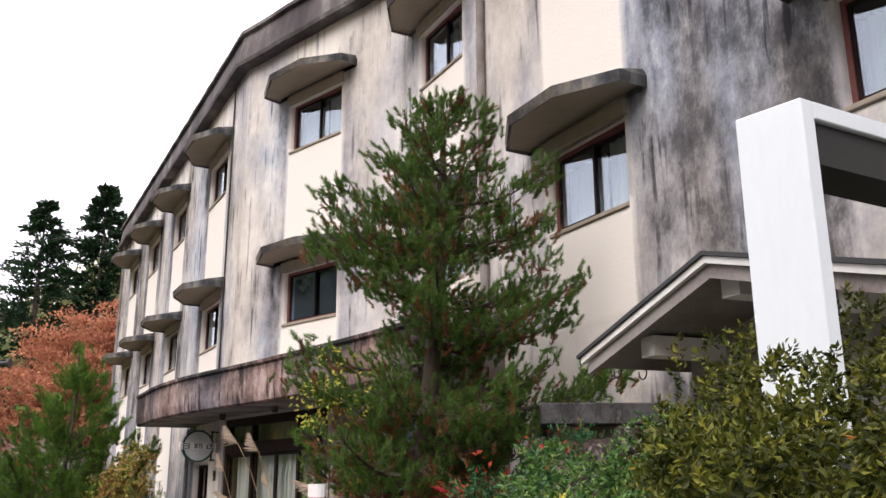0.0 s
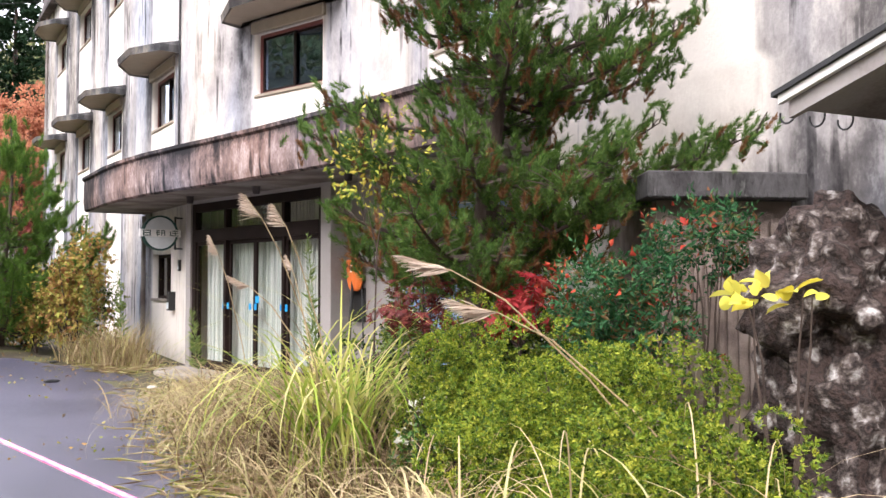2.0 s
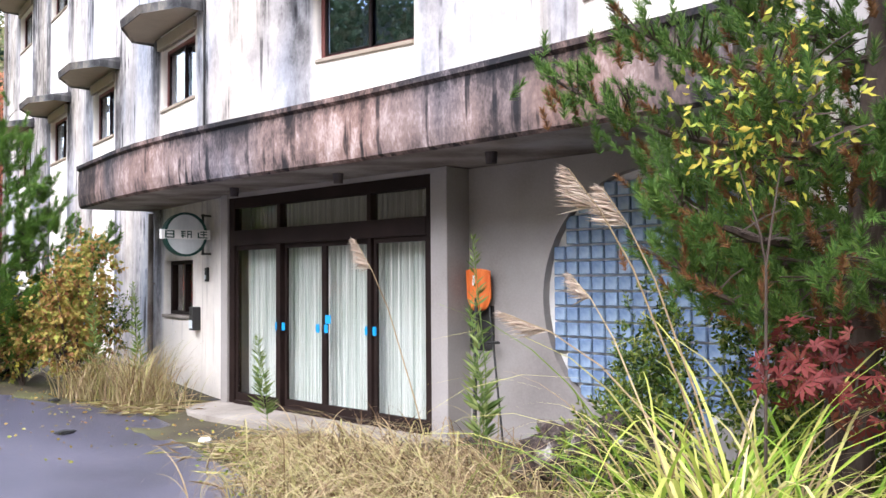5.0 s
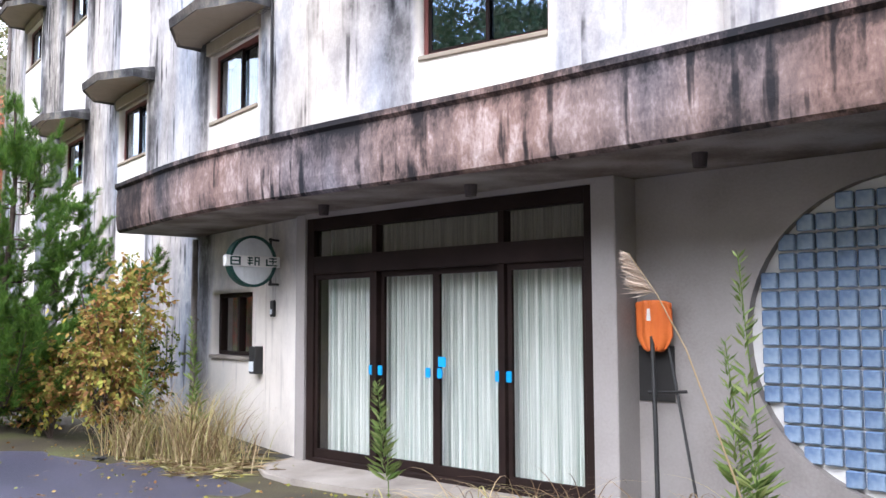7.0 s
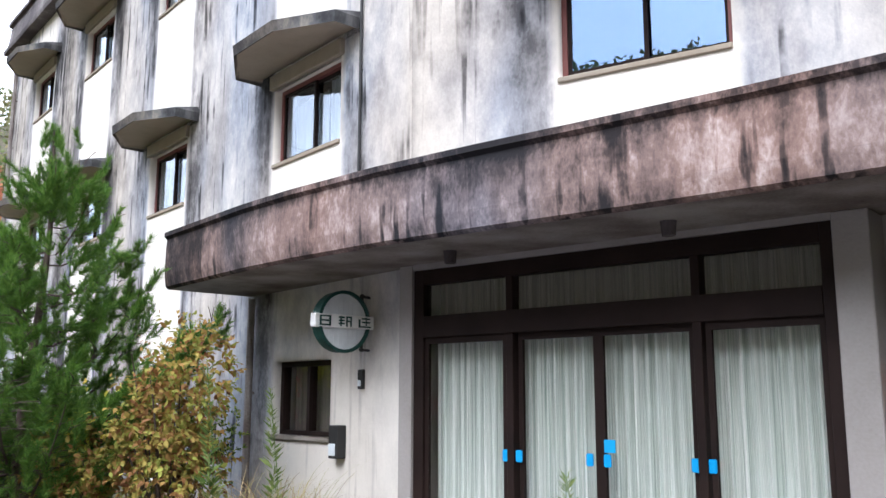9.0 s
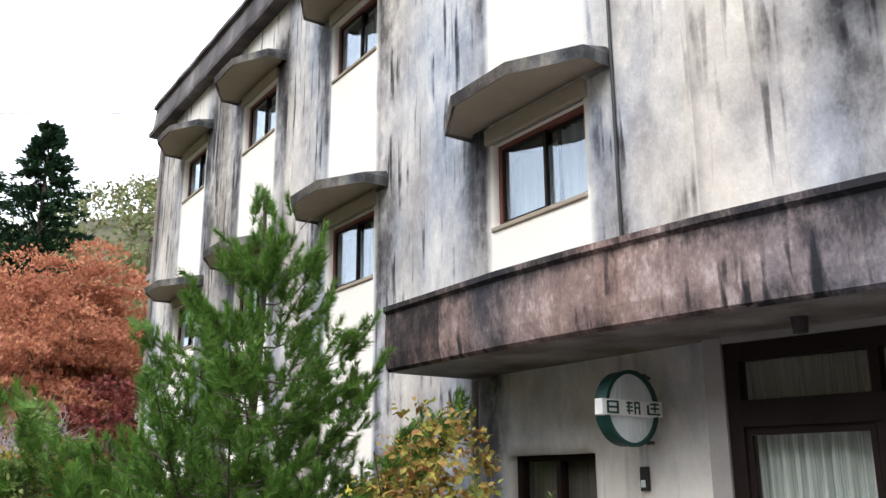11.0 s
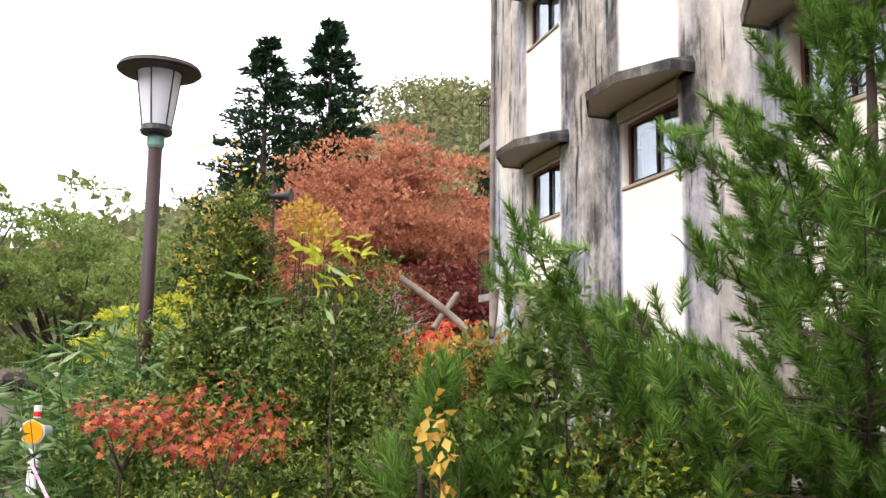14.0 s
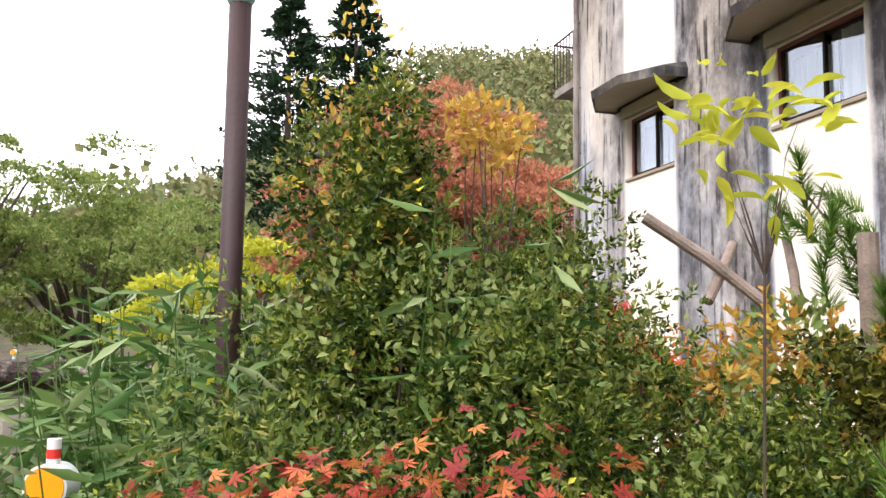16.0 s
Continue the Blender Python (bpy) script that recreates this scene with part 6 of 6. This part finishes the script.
for c, r, n in (((0.5, 23.75, 1.25), (0.6, 0.6, 0.95), 15000), ((1.2, 23.55, 1.35), (0.75, 0.65, 1.0), 18000), ((2.0, 23.8, 1.4), (0.8, 0.7, 1.0), 18000), ((1.0, 22.75, 1.0), (0.75, 0.42, 0.75), 16000), ((1.75, 22.85, 1.0), (0.7, 0.5, 0.8), 15000), ((2.6, 23.1, 1.0), (0.65, 0.6, 0.8), 12000), ((3.3, 23.9, 1.1), (0.9, 0.8, 0.9), 9000), ((1.6, 21.9, 0.8), (0.55, 0.4, 0.45), 8000)):
    shrub("evergreen_shrub", c, r, int(n * 1.2), 0.041, L_DARK, "dense dark-green evergreen shrub in the garden bed", lumps=24, wide=0.38, extra=((0.09, L_LIGHT, 0.04, "light green shoots"), (0.004, L_LIME, 0.04, "yellow-green shoots")))
shrub("evergreen_shrub", (0.5, 22.15, 1.05), (0.65, 0.35, 0.5), 18000, 0.032, L_DARK, "dense dark-green evergreen shrub under the red maple", lumps=24, extra=((0.015, L_LIME, 0.045, "yellow-green shoots"),))
shrub("orange_shrub", (2.75, 24.7, 1.85), (0.6, 0.6, 0.55), 1300, 0.07, L_ORANGE, "orange-leaved autumn shrub behind the timber props", lumps=12)
shrub("orange_shrub", (2.9, 23.3, 1.45), (0.45, 0.45, 0.4), 500, 0.075, L_ORANGE, "dry orange-leaved shrub beside the timber props", lumps=10)
shrub("red_maple", (0.55, 22.4, 1.78), (0.5, 0.4, 0.28), 400, 0.038, L_MAPLE, "low red and orange maple before the garden shrubs", lobed=True, stem_r=0.007, category="tree", lumps=12)
shrub("red_maple", (0.15, 22.6, 1.78), (0.35, 0.35, 0.2), 190, 0.038, L_MAPLE, "low red maple at the garden's edge", lobed=True, stem_r=0.007, category="tree")
shrub("yellow_sapling", (1.0, 22.13, 2.5), (0.22, 0.18, 0.2), 54, 0.074, L_LIME, "sapling with bright yellow-green leaves", lumps=7, stems=9, stem_r=0.003, wide=0.36)
shrub("evergreen_shrub", (1.9, 22.85, 1.45), (0.4, 0.35, 0.65), 13000, 0.033, L_DARK, "dense dark-green evergreen shrub below the timber props", lumps=24)
shrub("dark_shrub", (2.4, 23.05, 1.55), (0.5, 0.35, 0.7), 7000, 0.045, L_OLIVE, "olive-green shrub below the timber props", lumps=24)
shrub("orange_shrub", (2.5, 23.45, 1.95), (0.5, 0.35, 0.42), 1100, 0.06, L_OCHRE, "dry ochre-leaved shrub against the white wall", lumps=14, extra=((0.5, L_LIGHT, 0.06, "green leaves"),))
shrub("dark_shrub", (2.15, 22.45, 1.35), (0.45, 0.4, 0.55), 5000, 0.05, L_DARK, "low evergreen shrub beside the low pine", lumps=18, extra=((0.03, L_LIME, 0.055, "yellow-green shoots"),))
shrub("light_shrub", (2.9, 22.5, 1.55), (0.5, 0.45, 0.55), 1500, 0.075, L_LIGHT, "green shrub below the young pine", lumps=14, extra=((0.1, L_ORANGE, 0.06, "dry orange leaves"),))
shrub("dark_shrub", (3.55, 22.5, 1.5), (0.6, 0.5, 0.7), 5000, 0.055, L_DARK, "dark green shrub behind the young pine", lumps=18)
shrub("dark_shrub", (2.5, 21.85, 1.25), (0.65, 0.5, 0.6), 4500, 0.055, L_DARK, "low dark green shrub in the garden bed", lumps=16, extra=((0.03, L_LIME, 0.055, "yellow-green shoots"),))
shrub("evergreen_shrub", (2.0, 24.45, 2.15), (0.62, 0.5, 0.75), 16000, 0.042, L_DARK, "tall dark-green evergreen shrub behind the ochre vine", lumps=24)
shrub("evergreen_shrub", (1.5, 24.0, 1.95), (0.55, 0.45, 0.7), 13000, 0.036, L_DARK, "dark-green evergreen shrub below the ochre vine", lumps=24)
shrub("light_shrub", (2.3, 22.25, 1.95), (0.28, 0.26, 0.7), 800, 0.08, L_LIGHT, "upright shrub with pale glossy leaves", lumps=10)
shrub("broadleaf_plant", (2.0, 21.3, 0.95), (0.5, 0.4, 0.3), 260, 0.12, L_LIGHT, "low plant with broad green leaves", lumps=8, wide=0.6)
shrub("tan_vine", (1.34, 21.65, 1.68), (0.12, 0.12, 0.3), 46, 0.066, L_OCHRE, "hanging vine with ochre leaves", lumps=5, wide=0.65, category="vine", droop=1.0)
shrub("orange_maple", (4.4, 27.8, 1.9), (1.2, 1.2, 0.7), 1800, 0.12, L_RED, "orange-red maple behind the shrubs", lobed=True, category="tree", lumps=14)


def bamboo_grass(x, y, h, n, label="striped green bamboo grass"):
    rng = next_rng()
    g = ground_z(x, y)
    t = thing("bamboo_grass", (x, y, g), label, "bamboo grass", "bamboo grass clumps")
    culm = bmesh.new()
    P, D = [], []
    for i in range(n):
        b = Vector((x + rng.normal() * 0.22, y + rng.normal() * 0.22, g))
        top = b + Vector((rng.normal() * 0.2, rng.normal() * 0.2, h * rng.uniform(0.6, 1.05)))
        tube([b, b.lerp(top, 0.5) + Vector((0, 0, 0.03)), top], [0.006, 0.005, 0.003], 4, culm)
        for k in range(15):
            w = rng.uniform(0, 6.28)
            P.append(b.lerp(top, rng.uniform(0.45, 1.0)))
            D.append((math.cos(w), math.sin(w), rng.uniform(-0.7, 0.7)))
    part("stalk_tuft", culm, L_BAMBOO, t)
    v, f = leaf_mesh(np.array([list(p) for p in P]), np.array(D), np.full(len(P), 0.2), rng, 0.18, 0.05)
    put_mesh("foliage", v, f, L_BAMBOO, t)


for x, y, h, n in ((0.38, 24.0, 1.2, 50), (0.45, 24.6, 1.6, 50), (0.4, 24.55, 1.45, 60), (0.3, 25.2, 1.75, 70), (0.0, 25.8, 1.6, 60), (1.16, 23.63, 2.2, 5), (1.5, 23.2, 1.8, 4), (0.7, 25.8, 1.9, 50)):
    bamboo_grass(x, y, h, n)


def prop(p, q, r, label="grey weathered timber prop among the shrubs"):
    tagged(part("timber_prop", tube([p, Vector(p).lerp(Vector(q), 0.5) + Vector((0.01, 0, 0.01)), q], r, 10), TIMBER), label, "timber")


prop((2.78, 23.3, 0.5), (2.78, 23.3, 2.58), 0.042)
prop((2.1, 23.85, 2.66), (2.5, 23.55, 2.28), 0.026)
prop((2.5, 23.75, 2.56), (2.26, 23.65, 2.3), 0.022)
prop((2.82, 23.75, 2.6), (2.66, 23.55, 2.25), 0.022)
prop((1.1, 22.0, 0.95), (1.75, 21.75, 0.98), 0.035, "fallen grey log in the garden bed")

# --- distance ---
def conifer(x, y, h, r, n, label):
    rng = next_rng()
    g = ground_z(x, y)
    t = thing("cedar_tree", (x, y, g), label, "tree", "tall cedars behind the hotel")
    part("trunk", tube([(x, y, g), (x, y, g + h * 0.6), (x, y, g + h * 0.98)], [0.35, 0.2, 0.03], 8), BARK, t)
    P, D = [], []
    tiers = int(h * 1.35)
    for i in range(tiers):
        s = 0.12 + 0.88 * i / tiers
        rr = r * (1 - s) ** 0.9 + 0.2
        for b in range(8):
            w = rng.uniform(0, 6.28)
            ln = rr * rng.uniform(0.6, 1.15)
            for k in range(n):
                u = rng.uniform(0.2, 1)
                c = np.array([x + math.cos(w) * ln * u, y + math.sin(w) * ln * u, g + h * s - 0.3 * u * ln + 0.25 * ln * u * u])
                P.append(c + rng.normal(0, 0.13, 3))
                D.append((math.cos(w) + rng.normal() * 0.5, math.sin(w) + rng.normal() * 0.5, 0.3 + rng.normal() * 0.4))
    v, f = leaf_mesh(np.array(P), np.array(D), np.full(len(P), 0.46), rng, 0.42, 0.15)
    put_mesh("crown", v, f, L_CEDAR, t)


conifer(15.0, 75.5, 21.2, 7.6, 52, "tall dark cedar with a thin top")
conifer(20.3, 77.5, 23.5, 8.4, 70, "tall dense dark cedar")
conifer(37.0, 84.0, 13.0, 3.0, 12, "small dark cedar on the hillside")


def broad_tree(name, x, y, h, r, n, size, mat, label, lumps=22, tiers=0):
    rng = next_rng()
    g = ground_z(x, y)
    t = thing(name, (x, y, g), label, "tree")
    c = (x, y, g + h - r[2])
    tips, _ = crown_points(26, c, [q * 0.85 for q in r], rng, lumps)
    part("trunk", tube([(x, y, g), (x + 0.1, y, g + (h - r[2]) * 0.5), (x, y, g + h - r[2])], [0.22, 0.17, 0.12], 8), BARK, t)
    part("branchwork", branches((x, y, g + max(0.3, h - 2.0 * r[2])), tips, 0.09, rng, 0.3), BARK, t)
    if tiers:
        # flat sprays, one over the other, that dip at their rims
        k = tiers
        sc = unit(rng.normal(size=(k, 3))) * rng.uniform(0.25, 0.95, (k, 1))
        sr = rng.uniform(0.16, 0.36, k)
        w, a, q = rng.randint(0, k, n), rng.uniform(0, 6.283, n), np.sqrt(rng.uniform(0, 1, n))
        q = q * (0.75 + 0.25 * np.sin(a * 3 + w))
        off = np.column_stack([np.cos(a) * q, np.sin(a) * q, 0.28 * (1 - q * q) + rng.normal(0, 0.1, n)]) * sr[w][:, None]
        p, out = (sc[w] + off) * np.array(r) + np.array(c), unit(off + np.array([[0, 0, 0.12]]))
    else:
        p, out = crown_points(n, c, r, rng, lumps, flat_bottom=-0.95)
    p[:, 2] = np.maximum(p[:, 2], g + 0.1)
    v, f = leaf_mesh(p, unit(out + rng.normal(size=(n, 3))), np.full(n, size), rng, 0.6, 0.15)
    put_mesh("crown", v, f, mat, t)


broad_tree("russet_tree", 12.0, 48.0, 11.0, (5.0, 4.5, 4.6), 34000, 0.19, L_RUSSET, "large russet autumn tree with fine twigs", tiers=150)
broad_tree("russet_tree", 16.5, 50.0, 10.0, (4.5, 4.5, 4.2), 22000, 0.19, L_RUSSET, "large russet autumn tree behind the hotel", tiers=110)
broad_tree("russet_tree", 8.6, 45.0, 6.6, (3.4, 3.0, 3.0), 15000, 0.18, L_RUSSET, "russet autumn tree with bare twigs", tiers=110)
broad_tree("russet_tree", 12.5, 41.0, 5.0, (3.0, 2.6, 2.4), 6000, 0.22, L_WINE, "wine-red autumn tree behind the hotel's end", tiers=110)
broad_tree("light_tree", 1.2, 42.0, 6.0, (3.0, 3.0, 2.6), 16500, 0.11, L_PALE, "light green feathery tree", tiers=70)
broad_tree("light_tree", -1.6, 40.0, 6.2, (3.0, 3.0, 2.8), 16500, 0.11, L_PALE, "light green feathery tree by the road", tiers=70)
broad_tree("yellow_tree", 1.9, 32.0, 3.0, (1.6, 1.4, 1.1), 9000, 0.075, L_LIME, "yellow autumn shrub tree", tiers=26)
broad_tree("light_tree", 4.0, 48.0, 5.6, (3.2, 3.0, 2.4), 27000, 0.11, L_PALE, "mixed green tree behind the garden", tiers=70)


def bare_shrub(x, y, h, label):
    """Leafless grey twigs, forking twice."""
    rng = next_rng()
    g = ground_z(x, y)
    t = thing("bare_shrub", (x, y, g), label, "shrub")
    bm = bmesh.new()
    def fork(p, d, length, r, depth):
        q = p + d * length
        tube([p, p.lerp(q, 0.5) + Vector(rng.normal(size=3)) * 0.06 * length, q], [r, r * 0.8, r * 0.6], 4, bm)
        if depth:
            for _ in range(4):
                fork(p.lerp(q, rng.uniform(0.45, 1.0)), (d + Vector(rng.normal(size=3)) * 0.6).normalized(), length * 0.62, r * 0.55, depth - 1)
    for _ in range(7):
        fork(Vector((x, y, g)), Vector((rng.normal() * 0.5, rng.normal() * 0.5, 1)).normalized(), h * 0.5, 0.04, 3)
    part("branchwork", bm, TWIG, t)


bare_shrub(7.6, 38.5, 4.2, "leafless shrub with pale grey twigs")


def far_woods():
    """The wooded slopes: many crowns of leaves in one mesh."""
    rng = next_rng()
    parts = []
    spots = []
    for _ in range(1150):
        x, y = rng.uniform(-30, 150), rng.uniform(62, 240)
        spots.append((x, y, rng.uniform(3.0, 5.0)))
    for _ in range(600):
        spots.append((rng.uniform(-140, -70), rng.uniform(-60, 120), rng.uniform(3.0, 5.0)))
    for x, y, r in spots:
        if abs(x - 2) < 6 and y < 100:
            r *= 0.7
        k = 70 if x > -28 else 60
        p, out = crown_points(k, (x, y, ground_z(x, y) + r * 0.95), (r, r, r * 1.1), rng, 5)
        parts.append(leaf_mesh(p, unit(out + rng.normal(size=(k, 3))), np.full(k, 1.1), rng, 0.8, 0.2))
    v, f = merge(parts)
    tagged(put_mesh("far_woods", v, f, L_WOODS), "autumn woods on the hillsides", "woods", kind="stuff")


far_woods()


# --- small things on the ground ---
def litter(name, n, spots, mat, size, label, category, wide, seed):
    """Loose leaves or straw lying on the ground around given spots (x, y, spread)."""
    rng = np.random.RandomState(seed)
    P, D = [], []
    for _ in range(n):
        x, y, r = spots[rng.randint(len(spots))]
        px, py = x + rng.normal() * r, y + rng.normal() * r
        w = rng.uniform(0, 6.28)
        P.append((px, py, ground_z(px, py) + 0.022 + rng.uniform(0, 0.03)))
        D.append((math.cos(w), math.sin(w), rng.uniform(-0.02, 0.12)))
    v, f = leaf_mesh(np.array(P), np.array(D), np.full(n, size), rng, wide, 0.06)
    tagged(put_mesh(name, v, f, mat), label, category, kind="stuff")


litter("straw_litter", 5200, [(2.2 + 0.33 * i, 8.6 + 0.8 * i, 0.4) for i in range(7)] + [(4.4, 14.6, 0.35), (4.8, 18.2, 0.3)], L_STRAW, 0.34, "matted dead straw along the edge of the asphalt", "straw", 0.03, 5)
litter("leaf_litter", 700, [(3.4, 17.0, 1.0), (4.4, 18.3, 0.5), (4.4, 19.4, 0.4), (2.6, 11.5, 0.6), (4.7, 15.5, 0.4)], L_TAN, 0.045, "fallen brown leaves on the asphalt", "leaves", 0.6, 6)
litter("moss_edge", 5000, [(1.9 + 0.33 * i, 8.8 + 0.85 * i, 0.22) for i in range(8)], L_AZALEA, 0.035, "yellow-green moss along the asphalt's edge", "moss", 0.7, 7)
for x, y, r, m, lab in ((3.30, 16.93, (0.11, 0.05, 0.025), BLACK, "small dark scrap lying on the asphalt"), (4.2, 15.6, (0.07, 0.05, 0.03), WHITE, "crumpled white litter on the asphalt"), (4.0, 18.9, (0.07, 0.05, 0.02), BLACK, "small dark scrap lying on the asphalt")):
    bm = bmesh.new()
    bmesh.ops.create_icosphere(bm, subdivisions=3, radius=1)
    for vv in bm.verts:
        k = 1 + 0.5 * noise.noise(vv.co * 2.3 + Vector((x, y, 0)))
        vv.co = Vector((x + vv.co.x * r[0] * k, y + vv.co.y * r[1] * k, ground_z(x, y) + 0.03 + vv.co.z * r[2] * k))
    tagged(part("scrap", bm, m), lab, "litter")


def overhead_wire():
    a, b = Vector((8.5, 33.9, 10.95)), Vector((-6.0, 42.0, 11.3))
    pts = [a.lerp(b, t) - Vector((0, 0, 0.7 * 4 * t * (1 - t))) for t in np.linspace(0, 1, 16)]
    tagged(part("overhead_wire", tube(pts, 0.012, 5), BLACK), "thin overhead wire from the hotel roof", "wire")


overhead_wire()


def horn_speaker(x, y, z):
    g = ground_z(x, y)
    t = thing("horn_speaker", (x, y, g), "black loudspeaker horn on a thin dark pole", "loudspeaker")
    part("pole", tube([(x, y, g), (x, y, z + 0.4)], 0.06, 8), RUST, t)
    part("horn", tube([(x + 0.02, y, z), (x + 0.3, y - 0.2, z), (x + 0.45, y - 0.3, z)], [0.08, 0.12, 0.24], 14), BLACK, t)
    part("driver", tube([(x - 0.2, y + 0.1, z), (x + 0.02, y, z)], 0.1, 10), BLACK, t)


horn_speaker(6.5, 42.7, 6.9)
